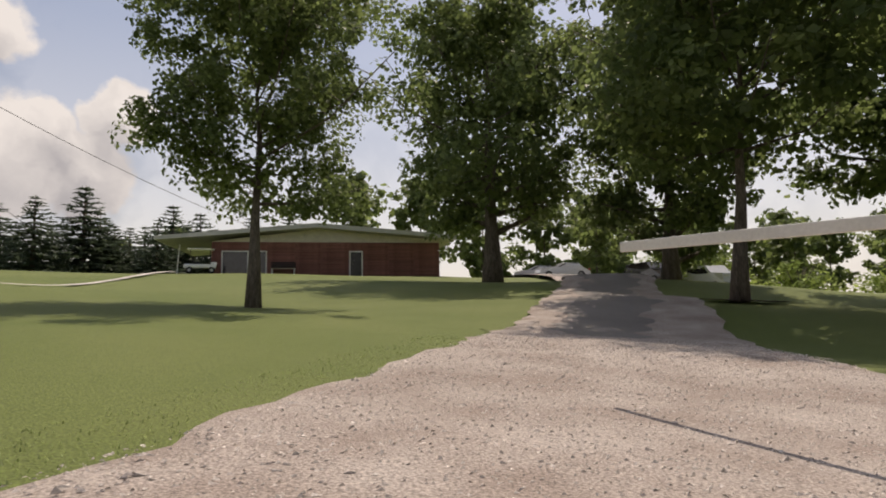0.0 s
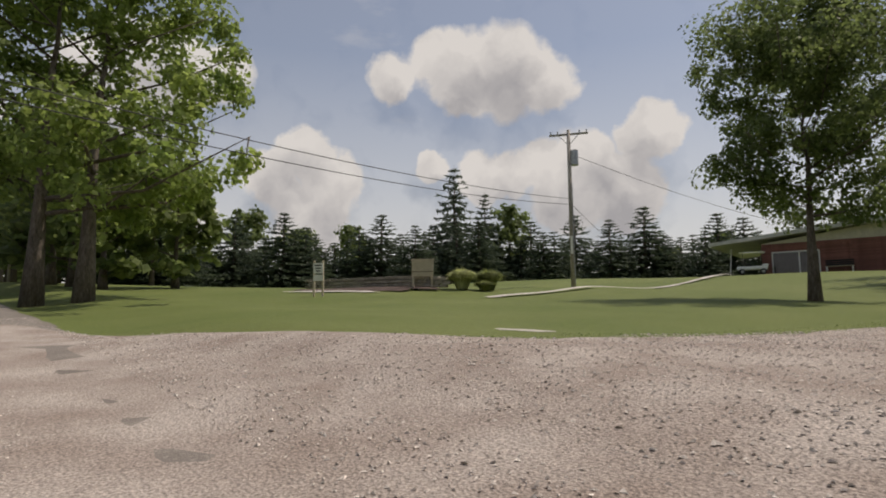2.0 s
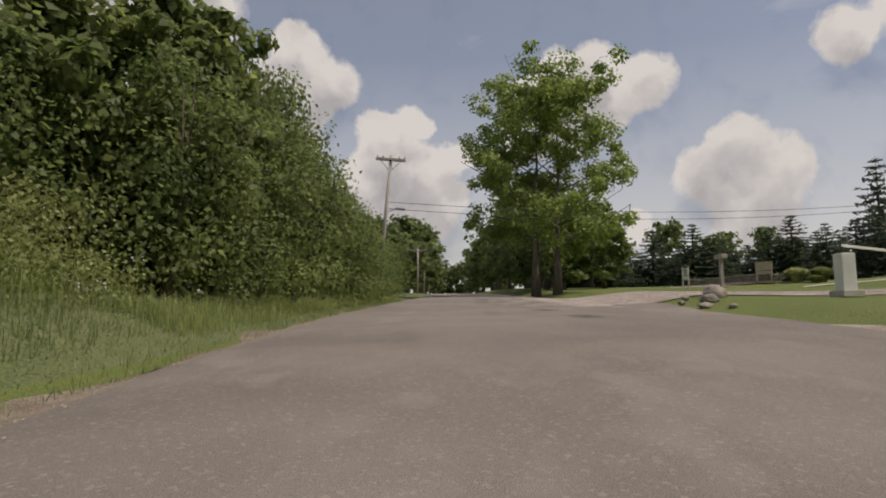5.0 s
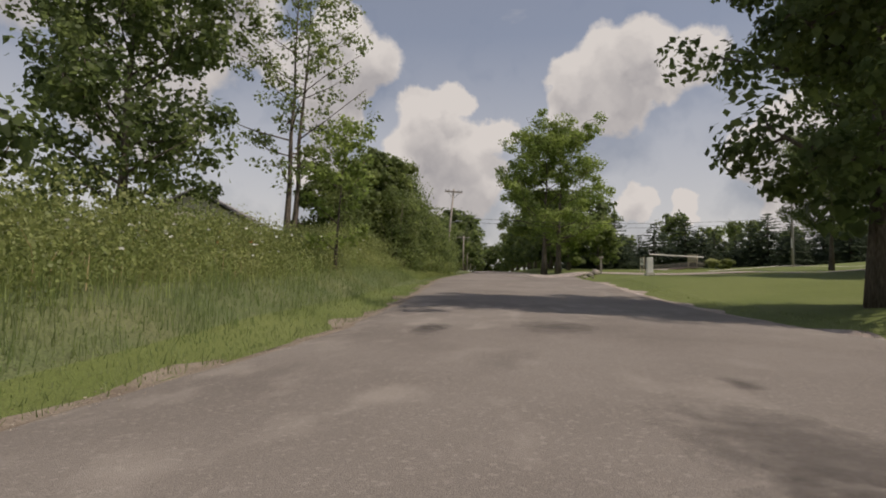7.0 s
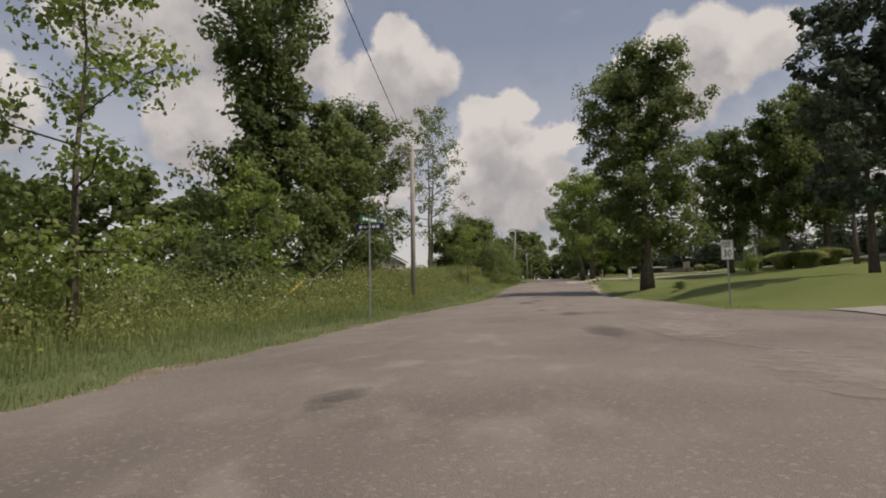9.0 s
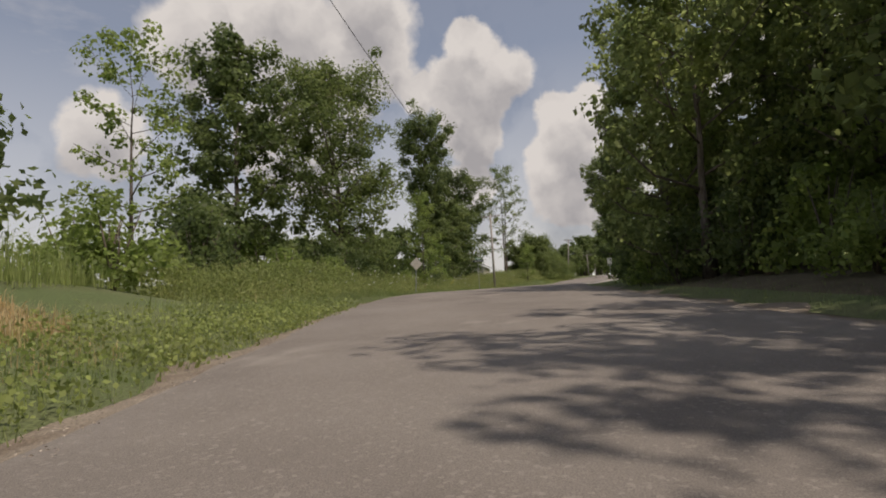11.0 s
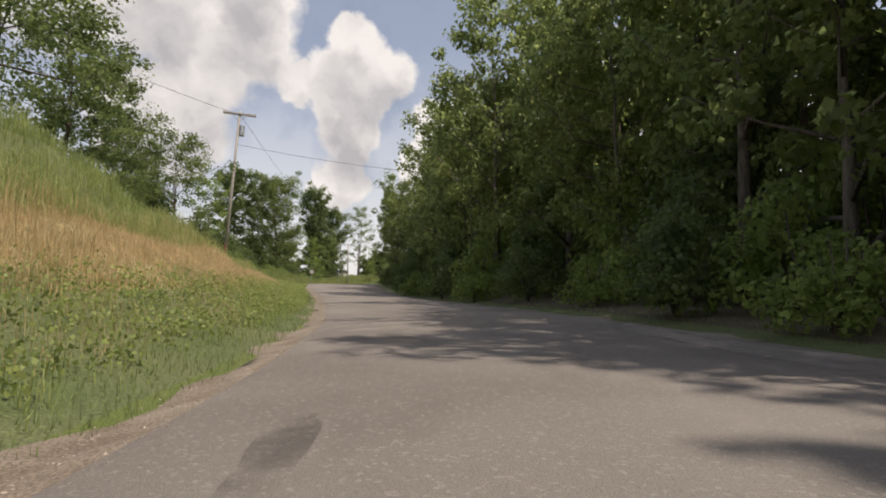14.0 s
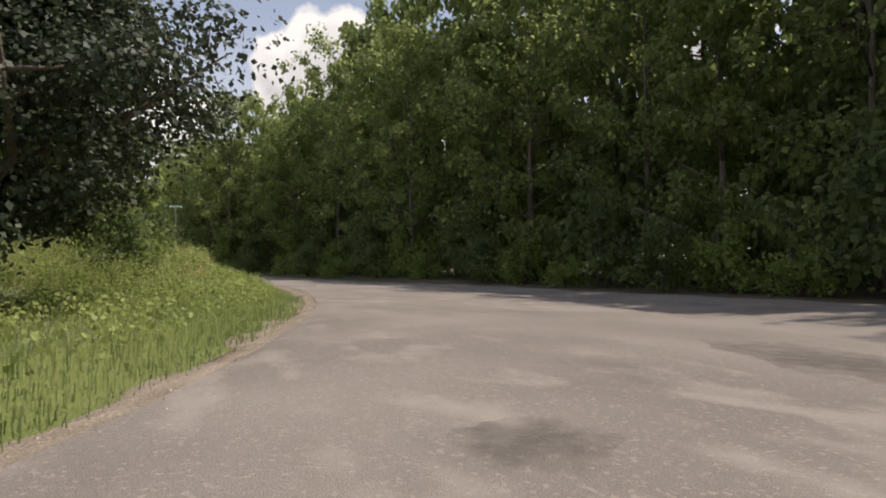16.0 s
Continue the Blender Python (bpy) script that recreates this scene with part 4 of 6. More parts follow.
lone("sapling", 66.0, -17.0, "young pale-leaved tree in the weeds", h=5.5, radius=1.7, trunk_r=0.07, base=0.1, seed=58, leaf_mat=M_leaf_light, limbs=14, clumps=4, per=36, size=0.17, dense=False)
lone("sapling", 31.0, -15.5, "young pale-leaved tree in the weeds", h=6.0, radius=1.5, trunk_r=0.06, base=0.1, seed=59, leaf_mat=M_leaf_light, limbs=13, clumps=4, per=40, size=0.15, dense=False)
# locusts on top of the bank
for k, (x, s, h, r) in enumerate(((116, -22, 8, 3.2), (130, -19.5, 9.5, 3.8), (133.5, -14.5, 9.5, 3.8), (138, -18.5, 9.5, 3.6), (145, -17.5, 10.5, 4.0), (152, -16, 9.5, 3.8), (160, -14.8, 10, 4.0), (168, -13.2, 9, 3.6), (175, -12.5, 8.5, 3.4))):
    x, y = at_side(x, s)
    lone("locust_tree", x, y, "feathery locust tree on top of the bank", h=h, radius=r, trunk_r=0.15, base=0.16, seed=60 + k, leaf_mat=(M_leaf, M_leaf_dark)[k % 2], limbs=20, clumps=6, per=60, size=0.17, spread=1.0, dense=k % 2 == 1)
# the sun reaches this crown, so its dark side comes from the leaf colour
lone("dark_tree", 203.6, 14.6, "overhanging tree beside the road, its shade put into the leaf colour", h=16, radius=4.6, trunk_r=0.3, base=0.02, seed=70, leaf_mat=M_leaf_shade, limbs=70, clumps=9, per=230, size=0.115, spread=1.3, shape="column")
lone("dark_tree", 192.0, 13.4, "dark leafy tree on the bank", h=11, radius=4.0, trunk_r=0.26, base=0.03, seed=71, leaf_mat=M_leaf, limbs=34, clumps=7, per=85, size=0.2)
# undergrowth along the far side
for px, s, k, kz, j in ((64, -9.2, .62, .6, 1), (70, -9.0, .66, .62, 0), (73.5, -8.6, .45, .42, 1), (78, -9.2, .66, .7, 1), (67, -8.7, .45, .4, 1), (58, -9.6, .6, .55, 0), (47, -10.5, .7, .6, 1), (62, -12, .8, .75, 1), (67, -11, .9, .8, 0), (72, -11.5, 1.0, .9, 1), (77, -12, 1.1, 1.1, 0), (83, -10.8, 1.0, .9, 1), (88, -9.9, .9, .85, 0), (93, -10.0, .9, .85, 1), (86, -13, 1.2, 1.2, 0), (97, -11, 1.0, .9, 1), (79.5, -11, .9, .9, 0),
                        (52, -13, 1.0, 1.0, 0), (46, -12.5, 1.0, .9, 1), (40, -13, 1.2, 1.2, 0), (57, -15, 1.2, 1.3, 1), (100, -14, 1.2, 1.1, 0), (107, -13, 1.3, 1.3, 1), (113, -14, 1.3, 1.3, 0),
                        (120, -15.5, 1.2, 1.3, 0), (126, -16, 1.3, 1.4, 1), (133, -17, 1.3, 1.4, 0), (95, -18, 1.6, 1.5, 0), (87, -18, 1.6, 1.6, 1), (73, -17, 1.5, 1.5, 0), (102, -20, 1.6, 1.6, 1),
                        (188, -9.5, .8, .9, 1), (193, -9.5, 1.0, 1.0, 0), (184, -9.0, .7, .7, 1), (189, -8.4, .55, .75, 0), (192.5, -8.6, .6, .8, 1), (196, -8.6, .55, .7, 0), (186.5, -9.5, .6, .9, 1), (211, -10, 1.3, 1.4, 0), (217, -10, 1.3, 1.5, 1), (179, -10, .8, 1.0, 1)):
    place(shrubs[j], *at_side(px, s), rs.uniform(0, 360), k, kz, label="leafy shrub in the roadside undergrowth", group="undergrowth shrubs")
# trees and clipped shrubs on the lawn above the side drive
place(shrubs[0], 51.2, -0.2, 40, .26, .12, label="small dark shrub low in the grass", group="undergrowth shrubs")
lone("hedge_tree", 14.5, -20.0, "tall leafy tree behind the hedge", h=6.5, radius=3.2, trunk_r=0.2, base=0.02, seed=86, leaf_mat=M_leaf, limbs=26, clumps=6, per=70, size=0.24)
lone("hedge_tree", 11.8, -17.6, "tall leafy tree behind the hedge", h=8.4, radius=2.4, trunk_r=0.18, base=0.02, seed=87, leaf_mat=M_leaf, limbs=24, clumps=6, per=66, size=0.24)
lone("sapling", 77.3, -13.6, "thin young tree in the roadside weeds", h=8.5, radius=1.9, trunk_r=0.08, base=0.08, seed=88, leaf_mat=M_leaf_light, limbs=18, clumps=5, per=60, size=0.11, dense=False)
for k, (x, y, h, r, low) in enumerate(((57.0, 6.6, 12.4, 2.9, 0.16), (57.8, 8.8, 14.6, 2.3, 0.42), (59.4, 11.2, 13.5, 2.4, 0.4), (54.0, 9.8, 12.0, 2.8, 0.14), (32.6, 16.0, 17.0, 2.6, 0.3))):
    lone("pine_tree", x, y, "tall dark pine with tufted needles on the sloping lawn", h=h, radius=r, trunk_r=0.17, base=low, seed=90 + k, leaf_mat=M_needle, limbs=24, clumps=6, per=70, size=0.2, spread=0.8, dense=low < 0.3)


def ornamental_grass(x, y, h, r, seed, mat, label):
    rnd = np.random.default_rng(seed)
    root = empty("ornamental_grass")
    n = 2600
    a = rnd.random(n) * 6.283
    b = rnd.random(n) ** 0.5 * r * 0.35
    base = np.stack([np.cos(a) * b, np.sin(a) * b, np.zeros(n)], -1)
    out = np.stack([np.cos(a), np.sin(a), np.zeros(n)], -1)
    reach = rnd.random((n, 1)) ** 0.6 * r * 0.8
    hh = h * rnd.uniform(0.6, 1.0, (n, 1))
    up = np.array([0, 0, 1.0])
    mid = base + out * reach * 0.45 + up * hh * 0.8
    tip = base + out * reach + up * (hh * (1 - 0.45 * reach / r))
    side = np.stack([-np.sin(a), np.cos(a), np.zeros(n)], -1) * 0.022
    q1 = np.stack([base - side, base + side, mid + side, mid - side], 1)
    q2 = np.stack([mid - side, mid + side, tip + side * 0.2, tip - side * 0.2], 1)
    c = new("blades", quads_mesh("blades", np.concatenate([q1, q2]), mat))
    c.parent = root
    return tagged(put(root, x, y), label, "ornamental grass", group="ornamental grasses")


ornamental_grass(-17.6, 13.9, 1.2, 0.85, 1, M_palegrass, "pale striped ornamental grass beside the stone wall")
ornamental_grass(-17.3, 15.5, 1.25, 0.9, 2, M_weed, "green ornamental grass clump")
ornamental_grass(-16.6, 14.6, 0.6, 0.6, 3, M_weed, "low green ornamental grass clump")
for j, (x, y) in enumerate(((27.9, 12.2), (28.5, 14.0), (26.5, 16.4), (30.5, 12.9))):
    ornamental_grass(x, y, 1.7, 1.7, 5 + j, (M_weed, M_palegrass)[j < 2], "tall pale ornamental grass on the lawn's slope")
place(bush_b, 27.5, 9.6, 33, .75, .7, label="rounded dark shrub on the lawn's slope")


# ---- the brick clubhouse ----
def clubhouse():
    root = empty("clubhouse", pose(-16.1, 46.1, 0, 0, 0, 13.5))
    L, B, W, D = 18.2, 2.75, 2.85, 12.0      # length, base height, wall height, depth
    bh, bl, gap = 0.075, 0.30, 0.012
    openings = ((0.75, 4.2, 0.0, 2.15), (10.7, 11.8, 0.0, 2.15))
    bm = bmesh.new()
    xs = [0, 0.75, 4.2, 10.7, 11.8, L]
    for a, b, lo in ((0, 0.75, 0), (0.75, 4.2, 2.15), (4.2, 10.7, 0), (10.7, 11.8, 2.15), (11.8, L, 0)):
        box(bm, (a + b) / 2, 0.14, B + (lo + W) / 2, b - a, 0.2, W - lo)
    box(bm, 0.1, D / 2 + 0.12, B + W / 2, 0.2, D - 0.24, W)
    box(bm, L - 0.1, D / 2 + 0.12, B + W / 2, 0.2, D - 0.24, W)
    box(bm, L / 2, D, B + W / 2, L, 0.2, W)
    wall = part("wall", bm, M_mortar, root, "red brick wall")
    bm = bmesh.new()
    box(bm, L / 2, D / 2, B - 0.35, L + 0.3, D + 0.3, 0.7)
    part("plinth", bm, M_concrete, root, "pale concrete plinth")
    # long courses of brick, proud of the mortar
    unit = bpy.data.meshes.new("brick_course")
    bm = bmesh.new()
    box(bm, 0, 0, 0, 1, 0.05, bh - gap, bevel=0)
    bm.to_mesh(unit)
    bm.free()
    unit.materials.append(M_brick)
    rows = int(W / bh)
    rb = random.Random(4)
    count = 0
    for r in range(rows):
        z = B + (r + 0.5) * bh
        for a, b in ((0, 0.72), (0.72, 4.23), (4.23, 10.67), (10.67, 11.83), (11.83, L)):
            blocked = any(a > o[0] - 0.1 and b < o[1] + 0.1 and (r + 1) * bh < o[3] + 0.06 for o in openings)
            if blocked:
                continue
            n = max(1, round((b - a) / 2.4))
            for k in range(n):
                w = (b - a) / n
                o = new("brick", unit)
                o.parent = wall
                o.location, o.scale = (a + (k + 0.5) * w, 0.03 + rb.uniform(-0.004, 0.004), z), (w - gap, 1, 1)
    # door
    bm = bmesh.new()
    for cx, cz, sx, sz in ((10.75, 1.06, 0.1, 2.12), (11.75, 1.06, 0.1, 2.12), (11.25, 2.1, 1.1, 0.1)):
        box(bm, cx, 0.06, B + cz, sx, 0.16, sz, bevel=0.01)
    d = part("door_frame", bm, M_white, root, "white door frame")
    part("door", bm_box(11.25, 0.12, B + 1.04, 0.9, 0.05, 2.04, bevel=0.01), M_dark, root, "dark glazed door")
    bm = bmesh.new()
    cyl(bm, (10.92, 0.04, B + 1.0), (10.92, 0.04, B + 1.2), 0.015)
    part("door_handle", bm, M_steel, d)
    # wide window with two panes
    bm = bmesh.new()
    for cx, cz, sx, sz in ((0.8, 1.08, 0.09, 2.14), (2.75, 1.08, 0.09, 2.14), (4.15, 1.08, 0.09, 2.14), (2.475, 2.11, 3.4, 0.09), (2.475, 0.05, 3.4, 0.1)):
        box(bm, cx, 0.06, B + cz, sx, 0.16, sz, bevel=0.008)
    wf = part("window_frame", bm, M_white, root, "white metal window frame")
    part("pane", bm_box(1.78, 0.12, B + 1.08, 1.86, 0.02, 2.0), M_dark, wf, "dark glass")
    part("pane", bm_box(3.45, 0.12, B + 1.08, 1.32, 0.02, 2.0), M_dark, wf, "dark glass")
    # low gable roof with a deep fascia
    T = B + W
    x0, x1, xm = -4.0, L + 1.3, 8.2
    pk, e0, e1 = T + 1.1, T + 0.05, T + 0.22
    y0, y1 = -0.9, D + 0.8
    v = []
    for y in (y0, y1):
        v += [(x0, y, e0), (xm, y, pk), (x1, y, e1), (x1, y, e1 + 0.36), (xm, y, pk + 0.36), (x0, y, e0 + 0.3)]
    f = [(0, 1, 4, 5), (1, 2, 3, 4), (6, 11, 10, 7), (7, 10, 9, 8), (0, 6, 7, 1), (1, 7, 8, 2), (5, 4, 10, 11), (4, 3, 9, 10), (0, 5, 11, 6), (2, 8, 9, 3)]
    link_mesh("roof", v, f, M_fascia, root, "low grey gable roof with a deep fascia")
    # gable infill above the brick
    v = [(0, 0.08, T), (L, 0.08, T), (L, 0.08, T + 0.24), (xm, 0.08, pk), (0, 0.08, T + 0.06),
         (0, 0.2, T), (L, 0.2, T), (L, 0.2, T + 0.24), (xm, 0.2, pk), (0, 0.2, T + 0.06)]
    f = [(0, 1, 2, 3, 4), (9, 8, 7, 6, 5), (0, 5, 6, 1), (1, 6, 7, 2), (2, 7, 8, 3), (3, 8, 9, 4), (4, 9, 5, 0)]
    link_mesh("gable", v, f, M_siding, root, "pale gable panel under the roof")
    bm = bmesh.new()
    cyl(bm, (-2.6, 0.2, B - 0.3), (-2.4, 0.2, T - 0.2), 0.05)
    part("porch_post", bm, M_white, root)
    return tagged(root, "low red brick clubhouse with a grey gable roof", "building")


clubhouse()


def golf_cart(x, y, turn):
    root = empty("golf_cart")
    bm = bmesh.new()
    box(bm, 0, 0, 0.52, 2.3, 1.1, 0.32, bevel=0.1)
    box(bm, 0.95, 0, 0.72, 0.5, 1.05, 0.25, bevel=0.1)
    part("body", bm, M_carwhite, root, "white body")
    bm = bmesh.new()
    box(bm, -0.25, 0, 0.78, 0.5, 1.0, 0.14, bevel=0.05)
    box(bm, -0.52, 0, 1.05, 0.12, 1.0, 0.45, bevel=0.05)
    part("seat", bm, M_black, root)
    part("roof", bm_box(0.05, 0, 1.8, 1.9, 1.15, 0.07, bevel=0.03), M_carwhite, root, "white flat canopy")
    for px in (-0.7, 0.75):
        for py in (-0.5, 0.5):
            part("roof_post", bm_cyl((px, py, 0.65), (px * 0.95, py, 1.78), 0.018), M_black, root)
    for px in (-0.75, 0.8):
        for py in (-0.5, 0.5):
            w = part("wheel", bm_cyl((px, py - 0.09, 0.23), (px, py + 0.09, 0.23), 0.23, seg=18), M_rubber, root)
            part("rim", bm_cyl((px, py - 0.1, 0.23), (px, py + 0.1, 0.23), 0.12, seg=14), M_steel, w)
    part("steering_wheel", bm_cyl((0.42, -0.25, 1.05), (0.44, -0.25, 1.08), 0.17, seg=16), M_black, root)
    return tagged(put(root, x, y, turn), "white golf cart with a canopy parked by the clubhouse", "golf cart")


golf_cart(-16.2, 44.4, 25)


def bench(x, y, turn):
    root = empty("garden_bench")
    for k in range(4):
        part("slat", bm_box(0, -0.2 + 0.13 * k, 0.45, 1.9, 0.1, 0.04, bevel=0.01), M_wood, root)
    for k in range(3):
        part("backrest_slat", bm_box(0, 0.3, 0.6 + 0.16 * k, 1.9, 0.04, 0.12, bevel=0.01), M_rubber, root)
    for px in (-0.85, 0.85):
        for py in (-0.2, 0.28):
            part("leg", bm_box(px, py, 0.22, 0.08, 0.08, 0.46, bevel=0.01), M_white, root)
    return tagged(put(root, x, y, turn), "dark slatted bench with pale legs against the brick wall", "bench")


bench(-10.6, 46.8, 13.5)


def car(name, x, y, turn, paint, tall, long, label):
    """A parked car: body, glasshouse, wheels, lamps."""
    root = empty(name)
    prof = [(-0.5, 0.32), (-0.49, 0.62), (-0.36, 0.70 * tall), (-0.27, 0.98 * tall), (0.02, 1.02 * tall), (0.2, 0.74 * tall), (0.46, 0.62 * tall), (0.5, 0.45), (0.49, 0.3)]
    if name == "pickup_truck" or tall > 1.4:
        prof = [(-0.5, 0.4), (-0.5, 0.72 * tall), (-0.46, 1.02 * tall), (0.08, 1.05 * tall), (0.2, 0.74 * tall), (0.47, 0.68 * tall), (0.5, 0.55), (0.49, 0.36)]
    low = [(a, b) for a, b in prof]
    w = 0.9
    sec = []
    for px, pz in low:
        belt = 0.70 * tall
        inset = 0.86 if pz > belt * 1.05 else 1.0
        sec.append((px * long, w * inset, pz))
    n = len(sec)
    v = [(a, -b, c) for a, b, c in sec] + [(a, b, c) for a, b, c in sec]
    f = [tuple(range(n - 1, -1, -1)), tuple(range(n, 2 * n))] + [(i, (i + 1) % n, n + (i + 1) % n, n + i) for i in range(n)]
    link_mesh("body", v, f, paint, root)
    zb, zt = 0.72 * tall, 0.97 * tall
    for sy in (-1, 1):
        a = [(-0.33 * long, zb), (-0.25 * long, zt), (0.0, zt), (0.14 * long, zb)] if tall < 1.4 else [(-0.45 * long, zb), (-0.44 * long, zt), (0.05 * long, zt), (0.15 * long, zb)]
        y1, y2 = sy * w * 1.005, sy * w * 0.87
        v = [(px, (w * sy * 0.885), pz) for px, pz in a] + [(px, w * sy * 0.84, pz) for px, pz in a]
        link_mesh("side_window", v, [(0, 1, 2, 3), (7, 6, 5, 4), (0, 4, 5, 1), (1, 5, 6, 2), (2, 6, 7, 3), (3, 7, 4, 0)], M_dark, root)
    xf0, xf1 = 0.2 * long, 0.03 * long
    part("windscreen", bm_box(0.115 * long, 0, 0.87 * tall, 0.02, 1.4, 0.33 * tall, m=Euler((0, -math.atan2(xf0 - xf1, 0.27 * tall), 0)).to_matrix().to_4x4()), M_dark, root)
    for px in (-0.31, 0.32):
        for py in (-0.82, 0.82):
            wh = part("wheel", bm_cyl((px * long, py - 0.1, 0.33), (px * long, py + 0.1, 0.33), 0.33, seg=20), M_rubber, root)
            part("rim", bm_cyl((px * long, py - 0.11, 0.33), (px * long, py + 0.11, 0.33), 0.2, seg=16), M_steel, wh)
    for py in (-0.65, 0.65):
        part("headlight", bm_box(0.488 * long, py, 0.58 * tall, 0.06, 0.32, 0.14, bevel=0.02), M_lamp, root)
        part("tail_light", bm_box(-0.495 * long, py, 0.6 * tall, 0.05, 0.28, 0.16, bevel=0.02), M_red, root)
    part("bumper", bm_box(0.49 * long, 0, 0.42, 0.12, 1.7, 0.2, bevel=0.04), M_black, root)
    return tagged(put(root, x, y, turn, 0.02), label, "car")


car("sedan_car", 12.4, 54.2, 190, M_carwhite, 1.38, 4.7, "white sedan parked at the end of the drive")
car("sedan_car", 10.6, 57.4, 170, M_silver, 1.38, 4.5, "silver sedan parked beside a white sedan")
car("utility_vehicle", 18.0, 46.5, -70, M_carblack, 1.66, 4.6, "black sport utility vehicle parked behind the oak")
car("pickup_truck", 21.2, 43.4, -75, M_silver, 1.72, 5.0, "silver pickup truck with sun on its windscreen")
car("sedan_car", 70.0, 40.0, 90, M_carblack, 1.4, 4.6, "dark car parked above the sloping lawn")


# ---- poles, wires, signs ----
def crossarm_parts(root, top, width, two=False):
    for dy in ((-0.12, 0.12) if two else (0.12,)):
        part("crossarm", bm_box(0, dy, top - 0.25, width, 0.1, 0.12, bevel=0.01), M_pole, root)
    for k in (-0.46, -0.28, 0.28, 0.46):
        bm = bmesh.new()
        cyl(bm, (k * width, 0.12, top - 0.2), (k * width, 0.12, top - 0.02), 0.035, 0.05, 8)
        part("insulator", bm, M_steel, root)
    for sx in (-1, 1):
        bm = bmesh.new()
        cyl(bm, (sx * 0.62, 0.12, top - 0.3), (0, 0.12, top - 0.95), 0.02, seg=6)
        part("brace", bm, M_steel, root)


def power_pole(x, y, h, turn, label, width=2.4, lean=(0, 0), can=True, two=False, r=0.15):
    root = empty("power_pole")
    vs, fs = tube([(0, 0, -0.4), (0, 0, h * 0.5), (0, 0, h)], [r, r * 0.86, r * 0.7], 12)
    link_mesh("pole", vs, fs, M_pole, root, smooth=True)
    crossarm_parts(root, h, width, two)
    if can:
        part("transformer", bm_cyl((0.32, 0, h - 2.3), (0.32, 0, h - 1.35), 0.24, seg=16), M_steel, root, "grey transformer can")
        part("bracket", bm_box(0.15, 0, h - 1.8, 0.2, 0.06, 0.3), M_steel, root)
    root.matrix_world = pose(x, y, gz(x, y), lean[0], lean[1], turn)
    return tagged(root, label, "power pole")


P1 = power_pole(-17.1, 22.4, 9.9, 36, "weathered wooden power pole with crossarm and transformer on the lawn")
part("conduit", bm_cyl((0.14, -0.1, 0.2), (0.12, -0.1, 6.5), 0.03), M_steel, P1)
part("notice", bm_box(0, -0.17, 2.6, 0.16, 0.02, 1.1), M_white, P1, "white notice strip")
P2 = power_pole(52.4, -14.8, 9.2, 95, "plain wooden power pole rising from the weeds", can=False)
P3 = power_pole(129.35, -2.65, 14.6, 112, "tall leaning wooden power pole with double crossarm on the bank", width=2.9, lean=(-4.1, 2.9), two=True)
part("marker", bm_box(-0.02, -0.16, 1.6, 0.06, 0.02, 1.2), M_red, P3, "red marker strip")
P4 = power_pole(-8.5, -15.4, 8.8, 92, "leaning wooden power pole with a street lamp above the hedge", width=1.8, lean=(0, 4.5), two=True, can=False, r=0.13)
bm = bmesh.new()
cyl(bm, (0.05, 0, 5.3), (0.62, 0, 5.55), 0.03)
part("lamp_arm", bm, M_steel, P4)
part("lamp_head", bm_box(0.85, 0, 5.55, 0.62, 0.22, 0.14, bevel=0.05), M_steel, P4, "grey street lamp head")
for x, s, h in ((-58, -6.5, 6.5), (-85, -6.5, 7), (-120, -6.5, 7.5), (-70, 7.5, 6.5)):
    power_pole(*at_side(x, s), h, 92, "distant wooden power pole beside the road", can=False)


def wire(a, b, sag, label):
    a, b = Vector(a), Vector(b)
    pts = [a.lerp(b, i / 24) - Vector((0, 0, sag * 4 * (i / 24) * (1 - i / 24))) for i in range(25)]
    vs, fs = tube(pts, [0.016] * 25, 5)
    return tagged(link_mesh("power_line", vs, fs, M_wire), label, "cable", group="power lines")


z1, z2, z3, z4 = (gz(x, y) for x, y in ((-17.1, 22.4), (52.4, -14.8), (129.35, -2.65), (-8.5, -15.4)))
wire((-8.5, -14.95, z4 + 5.9), (-17.1, 22.4, z1 + 5.5), 0.7, "black cable sagging across the lawn")
wire((-8.5, -14.95, z4 + 5.5), (-17.1, 22.4, z1 + 5.15), 0.8, "black cable sagging across the lawn")
wire((-17.1, 22.4, z1 + 5.2), (-45, 75, z1 + 6.4), 0.8, "black cable running from pole to pole")
wire((-17.1, 22.4, z1 + 8.4), (-12, 48.6, 6.4), 0.5, "thin service cable to the clubhouse")
wire((52.4, -14.8, z2 + 8.9), (128.0, -2.3, z3 + 14.2), 1.6, "black cable running along the road")
wire((128.3, -2.4, z3 + 11.4), (122, 40, z3 + 9.0), 1.6, "thick service cable crossing the road")
wire((128.0, -2.3, z3 + 14.2), (200, -4, z3 + 9.0), 1.6, "black cable running along the bank")


def sign_post(root, h, r=0.03):
    bm = bmesh.new()
    box(bm, 0, 0.02, h / 2 - 0.2, r * 2.2, r * 1.2, h + 0.4, bevel=0.006)
    return part("post", bm, M_steel, root, "steel channel post")


def lettering(body, size, parent, loc, mat, turn=0.0):
    cu = bpy.data.curves.new("lettering", "FONT")
    cu.body, cu.size, cu.align_x, cu.align_y, cu.extrude = body, size, "CENTER", "CENTER", 0.002
    cu.materials.append(mat)
    o = new("lettering", cu)
    o.parent = parent
    o.matrix_basis = pose(*loc, 90, 0, turn)
    return o


